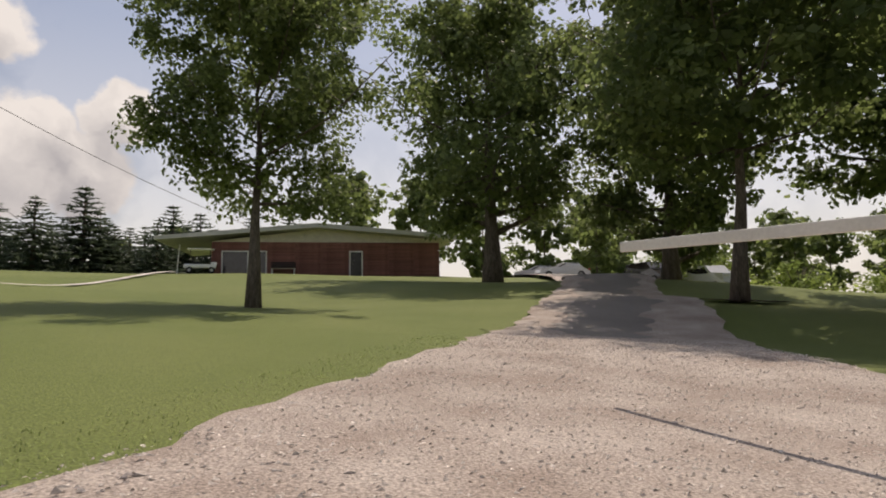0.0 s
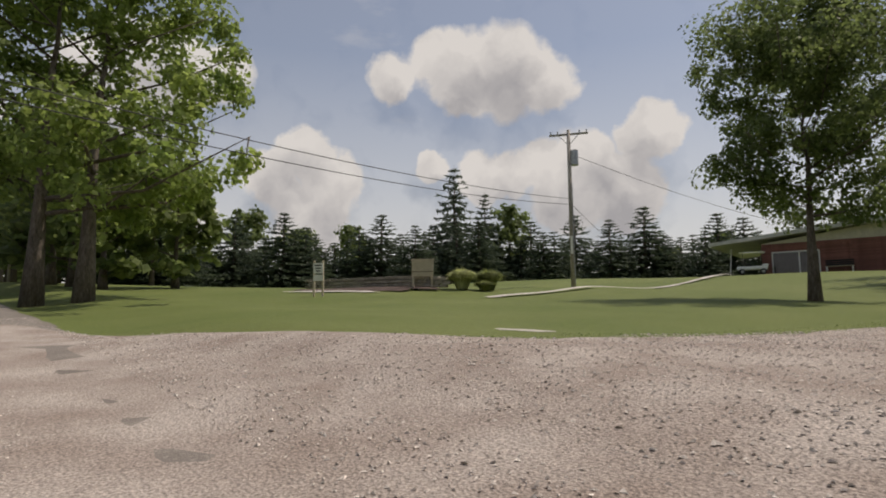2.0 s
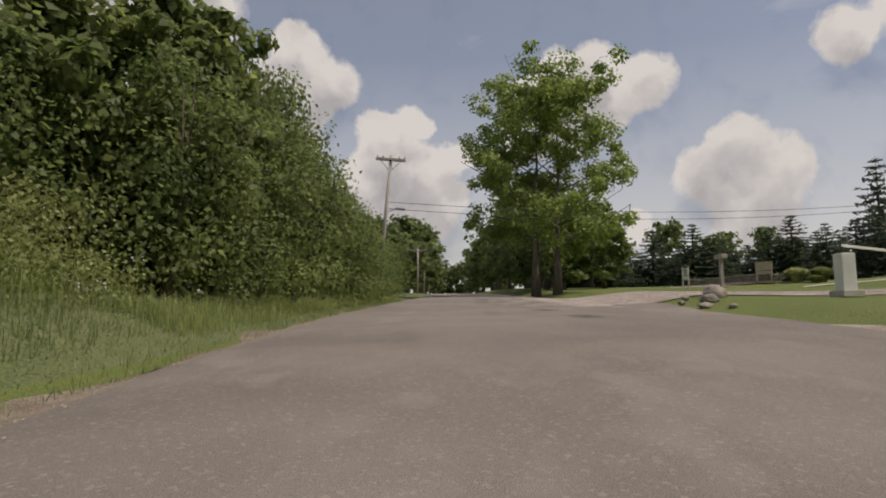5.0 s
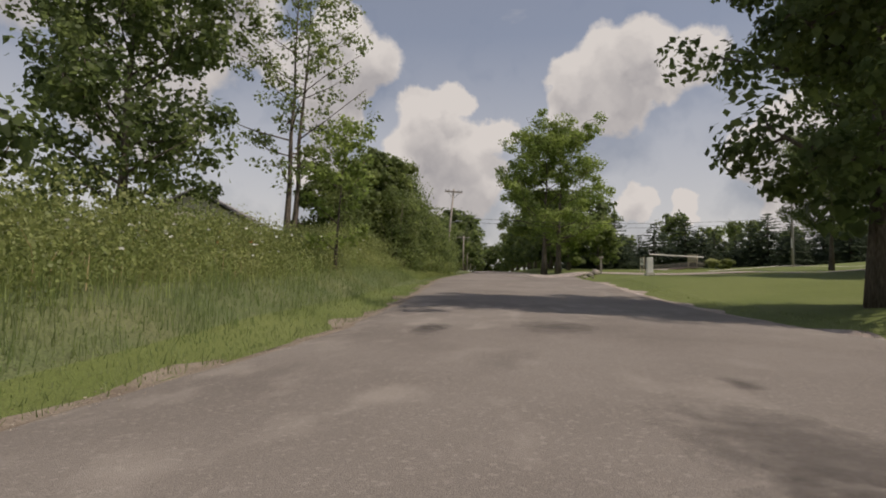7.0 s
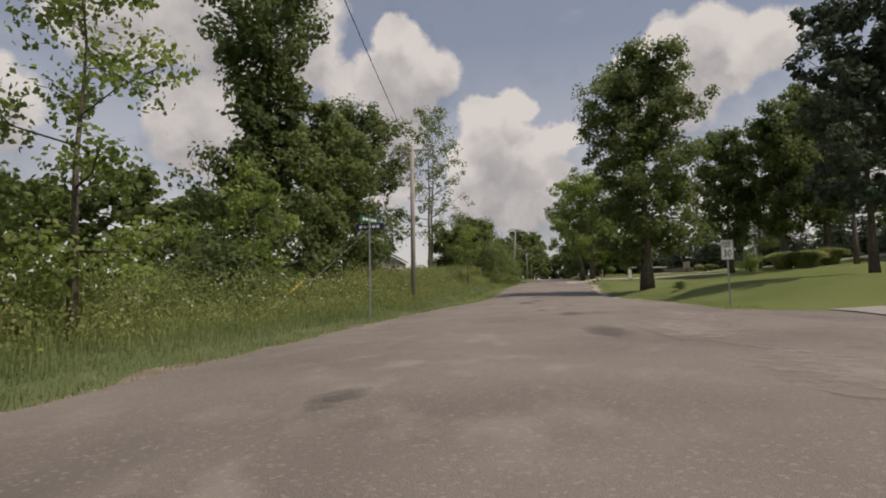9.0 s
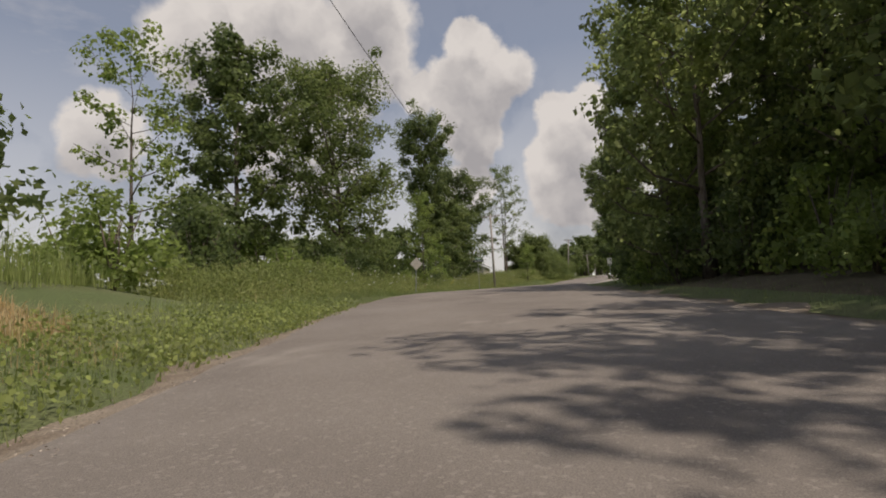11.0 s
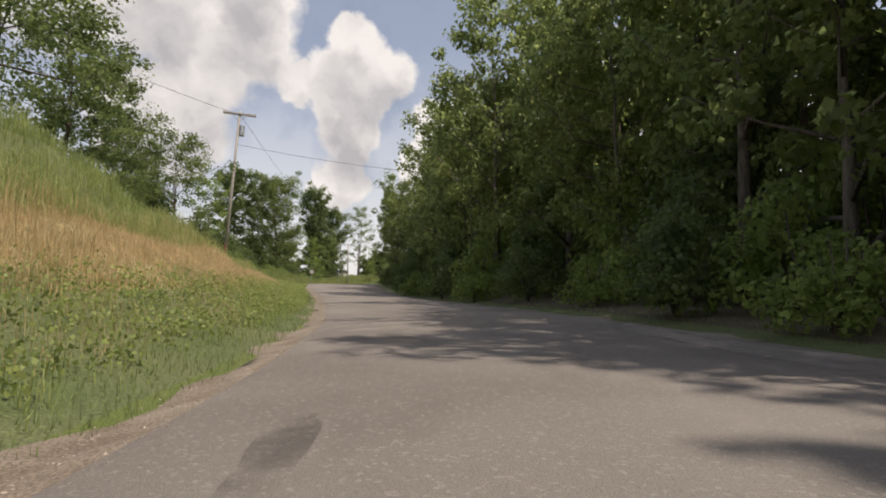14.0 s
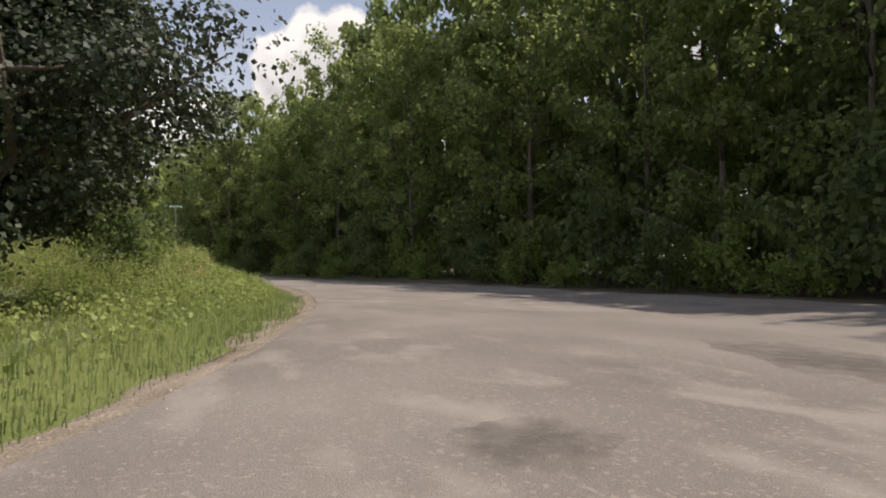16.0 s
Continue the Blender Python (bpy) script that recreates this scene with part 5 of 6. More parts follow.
def speed_sign():
    root = empty("speed_limit_sign")
    sign_post(root, 2.08)
    pl = part("plate", bm_box(0, -0.01, 1.76, 0.48, 0.012, 0.64, bevel=0.004), M_white, root, "white plate with black lettering")
    bm = bmesh.new()
    for cx, cz, sx, sz in ((0, 2.055, 0.45, 0.012), (0, 1.465, 0.45, 0.012), (-0.219, 1.76, 0.012, 0.6), (0.219, 1.76, 0.012, 0.6)):
        box(bm, cx, -0.0185, cz, sx, 0.004, sz)
    part("border", bm, M_black, pl)
    lettering("SPEED", 0.13, pl, (0, -0.019, 1.975), M_black)
    lettering("LIMIT", 0.13, pl, (0, -0.019, 1.865), M_black)
    lettering("30", 0.33, pl, (0, -0.019, 1.635), M_black)
    put(root, 62.4, -0.35, 84)
    root.scale = (0.85, 1.1, 1.1)
    return tagged(root, "white speed limit sign on a steel post in the grass", "road sign")


speed_sign()


def diamond_sign():
    root = empty("warning_sign")
    sign_post(root, 2.45)
    part("plate", bm_box(0, -0.02, 2.0, 0.6, 0.012, 0.6, bevel=0.004, m=Euler((0, radians(45), 0)).to_matrix().to_4x4()), M_signback, root, "bare grey back of a diamond plate")
    root.matrix_world = pose(85.5, -10.9, gz(85.5, -10.9), 0, 4, 100)
    return tagged(root, "diamond warning sign seen from its grey back", "road sign")


diamond_sign()


def street_sign(x, y, h, turn, plates, label):
    root = empty("street_name_sign")
    bm = bmesh.new()
    cyl(bm, (0, 0, -0.3), (0, 0, h), 0.03, seg=10)
    part("post", bm, M_steel, root, "grey steel post")
    for z, rz, mat in plates:
        m = Euler((0, 0, radians(rz))).to_matrix().to_4x4()
        p = part("name_plate", bm_box(0, 0, z, 0.92, 0.012, 0.2, bevel=0.004, m=m), mat, root)
        for side in (-1, 1):
            bm = bmesh.new()
            for k in range(5):
                box(bm, -0.28 + 0.14 * k, side * 0.0085, z, 0.1, 0.004, 0.09)
            bmesh.ops.rotate(bm, cent=(0, 0, 0), matrix=Euler((0, 0, radians(rz))).to_matrix(), verts=bm.verts)
            part("lettering", bm, M_white, p)
    put(root, x, y, turn)
    return tagged(root, label, "road sign")


street_sign(67.8, -11.95, 3.2, 90, ((2.92, 0, M_blue), (3.14, 70, M_green)), "street name sign with two crossed plates in the weeds")


def guy_guard():
    root = empty("guy_wire")
    part("wire", bm_cyl((0, 0, -0.2), (-13.0, 2.0, 7.0), 0.008, seg=6), M_steel, root, "steel stay wire")
    part("guard", bm_cyl((0, 0, 0.1), (-2.06, 0.317, 1.21), 0.03, seg=10), M_yellow, root, "yellow plastic guard")
    return tagged(put(root, 67.6, -15.6), "steel stay wire with a yellow guard in the weeds", "guy wire")


guy_guard()
street_sign(177.7, 17.0, -5.85 - gz(177.7, 17.0), 90, ((-5.95 - gz(177.7, 17.0), 0, M_green),), "green street name sign among the weeds on the bank")


def gate_barrier():
    root = empty("gate_operator")
    x, y = 8.8, 0.85
    part("plinth", bm_box(0, 0, 0.08, 0.7, 0.6, 0.2, bevel=0.02), M_concrete, root, "dark concrete plinth")
    part("cabinet", bm_box(0, 0, 0.72, 0.42, 0.4, 1.1, bevel=0.03), M_white, root, "white metal cabinet")
    a = math.degrees(math.atan2(5.65 - y, 5.4 - x))
    ln = math.hypot(5.65 - y, 5.4 - x)
    d = Vector((5.4 - x, 5.65 - y, 0)).normalized()
    g = gz(x, y)
    z = 1.5
    bm = bmesh.new()
    box(bm, ln / 2, 0, 0, ln, 0.04, 0.085, bevel=0.01)
    bmesh.ops.transform(bm, matrix=Matrix.Translation((0, 0, z)) @ Euler((0, -math.atan2(0.45 - (g + z), ln), radians(a))).to_matrix().to_4x4(), verts=bm.verts)
    part("arm", bm, M_white, root, "long white barrier arm")
    put(root, x, y)
    return tagged(root, "white gate operator cabinet with a barrier arm over the drive", "gate barrier")


gate_barrier()


def notice_board(x, y, turn):
    root = empty("notice_board")
    b = part("board", bm_box(0, 0, 1.0, 1.15, 0.07, 0.85, bevel=0.01), M_wood, root, "tan wooden panel")
    part("cap", bm_box(0, 0, 1.46, 1.25, 0.12, 0.06, bevel=0.01), M_wood, root)
    part("groove", bm_box(0, -0.037, 0.82, 1.1, 0.006, 0.03), M_mulch, b)
    for px in (-0.5, 0.5):
        part("leg", bm_box(px, 0.0, 0.3, 0.1, 0.1, 1.0, bevel=0.01), M_wood, root)
    return tagged(put(root, x, y, turn), "tan wooden notice board on two legs by the stone wall", "sign board")


notice_board(-18.8, 12.2, 50)


def post_sign(x, y, turn, label):
    root = empty("course_sign")
    for px in (-0.22, 0.22):
        part("post", bm_box(px, 0, 0.75, 0.09, 0.09, 1.9, bevel=0.01), M_wood, root)
    b = part("board", bm_box(0, -0.06, 1.32, 0.5, 0.03, 0.5, bevel=0.008), M_white, root, "white panel with dark writing")
    bm = bmesh.new()
    for k in range(3):
        box(bm, 0, -0.077, 1.46 - 0.14 * k, 0.34 - 0.06 * k, 0.004, 0.06)
    part("lettering", bm, M_black, b)
    part("lower_board", bm_box(0, -0.06, 0.85, 0.5, 0.03, 0.3, bevel=0.008), M_white, root)
    return tagged(put(root, x, y, turn), label, "sign")


post_sign(-20.1, 6.85, 45, "small white sign on two wooden posts on the lawn")

# low stone wall behind the mulch bed, stones laid singly
wall = empty("stone_wall")
tagged(wall, "low grey retaining wall of stacked stones", "wall")
unit = bpy.data.meshes.new("stone")
bm = bmesh.new()
box(bm, 0, 0, 0, 1, 1, 1, bevel=0.12)
bm.to_mesh(unit)
bm.free()
unit.materials.append(M_rock)
rw = random.Random(3)
ax, ay, bx, by = -27.4, 9.9, -17.7, 13.4
for r in range(3):
    n = 26
    for k in range(n):
        f = (k + (0.5 if r % 2 else 0)) / n
        px, py = ax + (bx - ax) * f, ay + (by - ay) * f + 0.5 * math.sin(f * 6)
        o = new("stone", unit)
        o.parent = wall
        o.matrix_basis = pose(px, py, gz(px, py) + 0.1 + 0.19 * r, 0, 0, math.degrees(math.atan2(by - ay, bx - ax)) + rw.uniform(-4, 4))
        o.scale = (0.48 + rw.uniform(-0.05, 0.03), 0.3, 0.17 + rw.uniform(-0.02, 0.015))


def patch(name, cx, cy, rx, ry, turn, lift, mat, label, category, seed=1, n=34):
    """A flat patch of ground of uneven outline."""
    rnd = random.Random(seed)
    ph = [rnd.uniform(0, 6.28) for _ in range(4)]
    ca, sa = math.cos(radians(turn)), math.sin(radians(turn))
    vs, fs = [], []
    rings = 5
    for j in range(rings + 1):
        for k in range(n):
            w = 2 * math.pi * k / n
            q = (j / rings) * (1 + 0.13 * math.sin(2 * w + ph[0]) + 0.09 * math.sin(5 * w + ph[1]) + 0.06 * math.sin(9 * w + ph[2]) + 0.04 * math.sin(15 * w + ph[3]))
            a, b = math.cos(w) * rx * q, math.sin(w) * ry * q
            px, py = cx + a * ca - b * sa, cy + a * sa + b * ca
            vs.append((px, py, gz(px, py) + lift))
        if j:
            o = (j - 1) * n
            fs += [(o + k, o + (k + 1) % n, o + n + (k + 1) % n, o + n + k) for k in range(n)]
    return tagged(link_mesh(name, vs, fs, mat, smooth=True), label, category, kind="structure")


patch("mulch_bed", -22.1, 10.3, 4.6, 1.3, 22, 0.03, M_mulch, "dark mulch bed in front of the stone wall", "flower bed", 2)
patch("sand_strip", -21.8, 8.4, 2.6, 0.5, 28, 0.045, M_concrete, "pale sand strip beside the mulch bed", "sand", 3)
patch("mulch_ring", 13.4, 21.6, 1.5, 1.5, 0, 0.05, M_mulch, "dark mulch ring round the oak", "mulch", 4)
# rocks at the culvert
for k, (x, y, s, sz) in enumerate(((8.7, -2.9, 0.75, 0.5), (9.6, -3.4, 0.55, 0.3), (10.3, -3.8, 0.4, 0.2), (8.3, -3.6, 0.3, 0.2), (11.0, -3.4, 0.25, 0.15), (9.1, -4.0, 0.22, 0.14))):
    bm = bmesh.new()
    bmesh.ops.create_icosphere(bm, subdivisions=3, radius=0.5)
    rk = np.random.default_rng(k)
    for v in bm.verts:
        v.co *= 1 + 0.28 * noise.noise(v.co * 2.2 + Vector((k * 7, 0, 0)))
    me = bpy.data.meshes.new("boulder")
    bm.to_mesh(me)
    bm.free()
    me.materials.append(M_rock)
    o = new("boulder", me)
    o.matrix_world = pose(x, y, gz(x, y) + sz * 0.2, 0, 0, k * 50)
    o.scale = (s, s * 0.8, sz)
    tagged(o, "pale field stone beside the culvert", "rock", group="culvert stones")
post = empty("marker_post")
part("post", bm_box(0, 0, 0.45, 0.1, 0.1, 1.5, bevel=0.01), M_pole, post)
part("cap", bm_box(0, 0, 1.18, 0.42, 0.2, 0.14, bevel=0.03), M_pole, post)
tagged(put(post, 8.1, -2.4, 10), "short wooden post beside the culvert stones", "post")
# far house on the other side of the road
def house(x, y, turn):
    root = empty("house")
    L, D, W = 9.0, 7.0, 2.6
    part("wall", bm_box(0, 0, W / 2 - 0.2, L, D, W + 0.4), M_siding, root, "cream siding wall")
    v = [(-L / 2 - .4, -D / 2 - .4, W), (L / 2 + .4, -D / 2 - .4, W), (L / 2 + .4, 0, W + 2.0), (-L / 2 - .4, 0, W + 2.0), (-L / 2 - .4, D / 2 + .4, W), (L / 2 + .4, D / 2 + .4, W)]
    v += [(a, b, c + 0.16) for a, b, c in v]
    f = [(0, 1, 2, 3), (3, 2, 5, 4), (6, 9, 8, 7), (9, 10, 11, 8), (0, 6, 7, 1), (4, 5, 11, 10), (0, 3, 9, 6), (3, 4, 10, 9), (1, 7, 8, 2), (2, 8, 11, 5)]
    link_mesh("roof", v, f, M_roof, root, "grey shingle roof")
    for sx in (-1, 1):
        link_mesh("gable", [(sx * L / 2, -D / 2, W), (sx * L / 2, D / 2, W), (sx * L / 2, 0, W + 1.8), (sx * (L / 2 - .1), -D / 2, W), (sx * (L / 2 - .1), D / 2, W), (sx * (L / 2 - .1), 0, W + 1.8)],
                  [(0, 1, 2), (5, 4, 3), (0, 3, 4, 1), (1, 4, 5, 2), (2, 5, 3, 0)], M_siding, root)
    w = part("window", bm_box(L / 2 + 0.01, 0.5, 1.3, 0.08, 1.2, 1.2, bevel=0.02), M_white, root)
    part("pane", bm_box(L / 2 + 0.05, 0.5, 1.3, 0.03, 1.05, 1.05), M_dark, w)
    return tagged(put(root, x, y, turn), "small cream house with a grey gable roof behind the weeds", "house")


house(6.0, -33.0, 8)
house(-62.0, -36.0, 5)


# ---- drives, verges, patches ----
def ribbon(name, pts, widths, lift, mat, label, category, cols=9, rag=0.12, seed=0):
    """A strip of surface laid on the land along a line."""
    P = np.array(pts, float)
    d = np.concatenate([[0], np.cumsum(np.linalg.norm(np.diff(P, axis=0), axis=1))])
    u = np.arange(0, d[-1], 0.5)
    X, Y, W = np.interp(u, d, P[:, 0]), np.interp(u, d, P[:, 1]), np.interp(u, d, widths)
    X, Y = _smooth(X, 9), _smooth(Y, 9)
    T = np.stack([np.gradient(X), np.gradient(Y)], -1)
    T /= np.linalg.norm(T, axis=1, keepdims=True)
    vs = []
    for j in range(cols):
        f = 2 * j / (cols - 1) - 1
        wob = rag * (np.sin(u * 2.1 + seed + j) + np.sin(u * 0.8 + 2 * seed)) * (abs(f) > 0.99)
        x, y = X - T[:, 1] * (W / 2 * f + np.sign(f) * wob), Y + T[:, 0] * (W / 2 * f + np.sign(f) * wob)
        vs.append(np.stack([x, y, ground(x, y) + lift - 0.03 * f * f], -1))
    v = np.stack(vs, 1).reshape(-1, 3)
    fs = [(i * cols + j, i * cols + j + 1, (i + 1) * cols + j + 1, (i + 1) * cols + j) for i in range(len(u) - 1) for j in range(cols - 1)]
    return tagged(link_mesh(name, v, fs, mat, smooth=True), label, category, kind="structure")


def strip(name, ys, left, right, lift, mat, label, cols=13, rag=0.07, seed=0):
    """A surface between two edges given along y."""
    y = np.arange(ys[0], ys[-1], 0.4)
    l, r = _smooth(np.interp(y, ys, left), 7), _smooth(np.interp(y, ys, right), 7)
    l = l + rag * (np.sin(y * 2.3 + seed) + np.sin(y * 5.1 + 2) + 0.7 * np.sin(y * 0.9))
    r = r + rag * (np.sin(y * 1.9 + seed + 1) + np.sin(y * 4.7) + 0.7 * np.sin(y * 1.1))
    f = np.linspace(0, 1, cols)
    X = l[:, None] * (1 - f) + r[:, None] * f
    Y = np.broadcast_to(y[:, None], X.shape)
    start = np.exp(-(y - y[0]) / 0.8)[:, None]
    Y = Y + start * (0.34 * np.sin(X * 1.3 + seed) + 0.22 * np.sin(X * 3.7) + 0.12 * np.sin(X * 8.1))
    Z = ground(X, Y) + lift * (1 + 0.1 * np.clip(Y - 5, 0, 40)) * (1 - 0.75 * start) - 0.035 * (np.abs(2 * f - 1) > 0.99) * (1 - start)
    v = np.stack([X, Y, Z], -1).reshape(-1, 3)
    fs = [(i * cols + j, i * cols + j + 1, (i + 1) * cols + j + 1, (i + 1) * cols + j) for i in range(len(y) - 1) for j in range(cols - 1)]
    return tagged(link_mesh(name, v, fs, mat, smooth=True), label, "drive", kind="structure")


DY = [-6.8, -5.9, -5.0, -4.4, -3.6, -3.1, -2.4, -1.1, 0.0, 1.5, 3, 5.6, 8.8, 11.3, 15.7, 20.7, 25.8, 30, 40, 47, 60]
DL = [-10.5, -11.0, -6.4, -3.8, -0.9, 0.4, 1.3, 2.2, 1.8, 2.2, 2.3, 3.0, 3.85, 4.3, 5.3, 6.5, 7.6, 8.7, 10.2, 10.6, 5]
DR = [8.2, 8.4, 7.8, 7.4, 7.1, 7.0, 7.0, 7.1, 7.2, 7.4, 7.6, 8.2, 8.9, 9.4, 10.5, 11.5, 12.4, 13.0, 14.2, 16, 25]
strip("gravel_drive", DY, DL, DR, 0.05, M_gravel, "pale gravel drive climbing past the clubhouse")
strip("drive_asphalt", [11.3, 13, 15.7, 20, 30, 40, 47, 60], [6.2, 5.5, 6.2, 7.4, 9.5, 10.8, 11.2, 6], [6.5, 7.9, 8.7, 10.0, 12.2, 13.6, 15.4, 24], 0.056, M_asphalt, "worn asphalt strip on the drive", rag=0.22, seed=2)
patch("utility_pad", 0.25, -0.1, 0.4, 0.24, 35, -0.012, M_concrete, "small weathered concrete pad flush with the lawn", "concrete pad", 7)
ribbon("footpath", [(-14.2, 11.8), (-13.7, 15), (-14.2, 20), (-15.2, 27), (-15.6, 33), (-17.2, 43)], [0.5] * 6, 0.1, M_concrete, "narrow pale footpath across the lawn", "footpath", cols=5, rag=0.04)
def mouth_edge(x):
    return np.interp(x, [166, 175, 183, 190, 198, 208, 230, 250], [4.3, 5.0, 6.2, 7.6, 9.0, 11.0, 20.0, 30.0])


tagged(sheet("junction_asphalt", np.arange(166, 251, 1.0), np.linspace(0, 1, 13), 0.009, M_road, lambda X, U: 2.6 + U * (mouth_edge(X) - 2.6) + U * 0.25 * np.sin(X * 1.7)), "worn asphalt mouth of a side road", "side road", kind="structure")
ribbon("drive_mouth", [(75.5, -4.0), (75.6, -1.2), (75.8, 0.6)], [22, 17, 12.5], 0.014, M_road, "worn asphalt mouth of the side drive", "drive", rag=0.2, seed=9)
ribbon("side_drive", [(75.7, -0.6), (75.9, 2), (77, 8), (82, 16), (88, 26)], [14.5, 10.5, 7, 6, 6], 0.035, M_palegravel, "pale crushed-stone side drive joining the road", "drive", rag=0.3, seed=4)
ribbon("left_shoulder", [at_side(x, -0.15 - left_edge(x)) for x in range(-60, 262, 4)], [0.75] * 81, 0.012, M_dirt, "bare earth shoulder along the road's edge", "shoulder", cols=5, rag=0.16, seed=5)
ribbon("right_shoulder", [at_side(x, 0.35 + right_edge(x)) for x in range(14, 66, 4)], [0.6] * 13, 0.02, M_gravel, "thin gravel shoulder along the road's edge", "shoulder", cols=5, rag=0.2, seed=6)
ribbon("far_shoulder", [at_side(x, 0.4 + right_edge(x)) for x in range(88, 172, 4)], [0.6] * 21, 0.014, M_dirt, "bare earth shoulder under the wood's edge", "shoulder", cols=5, rag=0.25, seed=8)
for k, (x, s, rx, ry) in enumerate(((42.7, -2.0, 1.1, 0.3), (47.1, 0.85, 0.4, 0.16), (48.9, 0.3, 1.3, 0.6), (42.1, -1.9, 0.7, 0.3), (41.7, 0.1, 1.6, 0.7), (50.6, 0.1, 1.4, 0.6), (56.5, -0.2, 1.7, 0.6), (57.1, -2.0, 0.8, 0.25),
                                    (55.1, -0.3, 1.2, 0.5), (61.8, -3.1, 0.9, 0.4), (69.7, 0.8, 1.3, 0.4), (67.1, 0.2, 0.5, 0.2), (75.4, 0.7, 1.5, 0.4), (81.2, -2.3, 0.5, 0.2), (100.8, -0.6, 1.3, 0.8), (213.8, -0.5, 0.55, 0.4),
                                    (212.3, 2.7, 1.9, 0.8), (10.9, 0.7, 0.9, 0.4), (14.2, 1.05, 0.9, 0.4), (-5.2, 0, 2.2, 0.7), (5.7, 0.6, 1.0, 0.5), (2.2, 1.3, 1.3, 0.6), (0.3, -0.4, 1.6, 0.6), (175.1, -1.8, 0.9, 0.16))):
    px, py = at_side(x, s)
    patch("road_stain", px, py, rx, ry, math.degrees(math.atan(np.interp(px, _gx, _sl))), 0.024, M_patch, "dark tar stain worn into the asphalt", "road stain", 20 + k, n=26)
for k, (x, s, rx, ry) in enumerate(((78, 4.0, 4.0, 1.2), (71, 3.0, 4.2, 0.9), (75, 2.0, 3.4, 0.8), (80, 1.8, 2.4, 0.7), (-1, 1.3, 6.0, 1.0), (4, 0.3, 3.0, 0.8), (-9, 2.6, 5.0, 0.9), (7.5, 0.9, 2.4, 0.9), (1.5, 1.0, 3.2, 0.9), (-5, 1.2, 3.5, 0.8), (-16, 3.2, 5.0, 0.6), (168, 3.3, 6.0, 0.5), (150, 3.3, 6.0, 0.5))):
    px, py = at_side(x, s)
    patch("gravel_dust", px, py, rx, ry, math.degrees(math.atan(np.interp(px, _gx, _sl))), 0.028, M_dust, "pale gravel dust smeared over the asphalt", "gravel dust", 50 + k, n=26)


def blades(n, xs, ss, h, width, rnd, lean=0.45, bend=0.85, weight=None, short=False):
    """Bent grass blades, an array of faces, over a stretch of the land."""
    x = rnd.uniform(*xs, n)
    s = rnd.uniform(0, 1, n) ** (weight or 1.0) * (ss[1] - ss[0]) + ss[0]
    s = np.where(s < 0, s - (left_edge(x) - 3.75) * np.clip((8 + s) / 3, 0, 1), s + (right_edge(x) - 3.75) * np.clip((8 - s) / 3, 0, 1))
    y = road_y(x) + s / road_cos(x)
    tuft = np.sin(x * 1.7 + 1.3 * np.sin(y * 1.1)) * np.sin(y * 2.3 + x * 0.4)
    z = ground(x, y) - 0.02
    p = np.stack([x, y, z], -1)
    a = rnd.random(n) * 6.283
    d = np.stack([np.cos(a), np.sin(a), np.zeros(n)], -1)
    side = np.stack([-np.sin(a), np.cos(a), np.zeros(n)], -1) * (width * rnd.uniform(0.6, 1.3, (n, 1)))
    hh = (h[0] + (h[1] - h[0]) * rnd.random((n, 1)) ** 1.6) * (0.8 + 0.35 * tuft[:, None])
    up = np.array([0, 0, 1.0])
    mid = p + up * hh * 0.6 + d * hh * lean * rnd.random((n, 1)) * 0.4
    tip = p + up * hh * (1 - 0.25 * rnd.random((n, 1))) + d * hh * bend * rnd.random((n, 1))
    if short:
        return np.stack([p - side, p + side, tip + side * 0.15, tip - side * 0.15], 1)
    q1 = np.stack([p - side, p + side, mid + side * 0.8, mid - side * 0.8], 1)
    q2 = np.stack([mid - side * 0.8, mid + side * 0.8, tip + side * 0.1, tip - side * 0.1], 1)
    return np.concatenate([q1, q2])


def stuff(name, arr, mat, label, category):
    return tagged(new(name, quads_mesh(name, arr, mat)), label, category, kind="stuff")


def weeds(n, xs, ss, h, size, rnd, per=9, spread=0.22, rise=1.0):
    x, s = rnd.uniform(*xs, n), rnd.uniform(*ss, n)
    y = road_y(x) + s / road_cos(x)
    k = 0.55 + 0.45 * np.sin(x * 0.9 + np.sin(s * 1.3)) * np.sin(s * 1.1 + 0.5 * x)
    z = ground(x, y) + (h[0] + (h[1] - h[0]) * rnd.random(n)) * (0.6 + 0.5 * k)
    return leaves_at(np.stack([x, y, z], -1), spread, per, size, rnd, flat=1.3, droop=-0.6)


rg = np.random.default_rng(77)


def drive_half(x, y):
    """Inside the gravel drive."""
    return (x > np.interp(y, DY, DL) + 0.1) & (x < np.interp(y, DY, DR) - 0.1)


def lawn_blades(n, xr, yr):
    """Short blades over the lawn, kept off the drive and the road."""
    x, y = rg.uniform(*xr, n), rg.uniform(*yr, n)
    near = np.minimum(np.abs(x - np.interp(y, DY, DL)), np.abs(x - np.interp(y, DY, DR)))
    ok = ~drive_half(x, y) & ((y - road_y(x)) > right_edge(x) + 0.3) & (near < 0.9)
    x, y = x[ok], y[ok]
    k = len(x)
    p = np.stack([x, y, ground(x, y) - 0.02], -1)
    a = rg.random(k) * 6.283
    d = np.stack([np.cos(a), np.sin(a), np.zeros(k)], -1)
    side = np.stack([-np.sin(a), np.cos(a), np.zeros(k)], -1) * 0.007
    h = rg.uniform(0.01, 0.028, (k, 1))
    tip = p + np.array([0, 0, 1.0]) * h + d * h * rg.random((k, 1)) * 1.2
    return np.stack([p - side, p + side, tip + side * 0.15, tip - side * 0.15], 1)

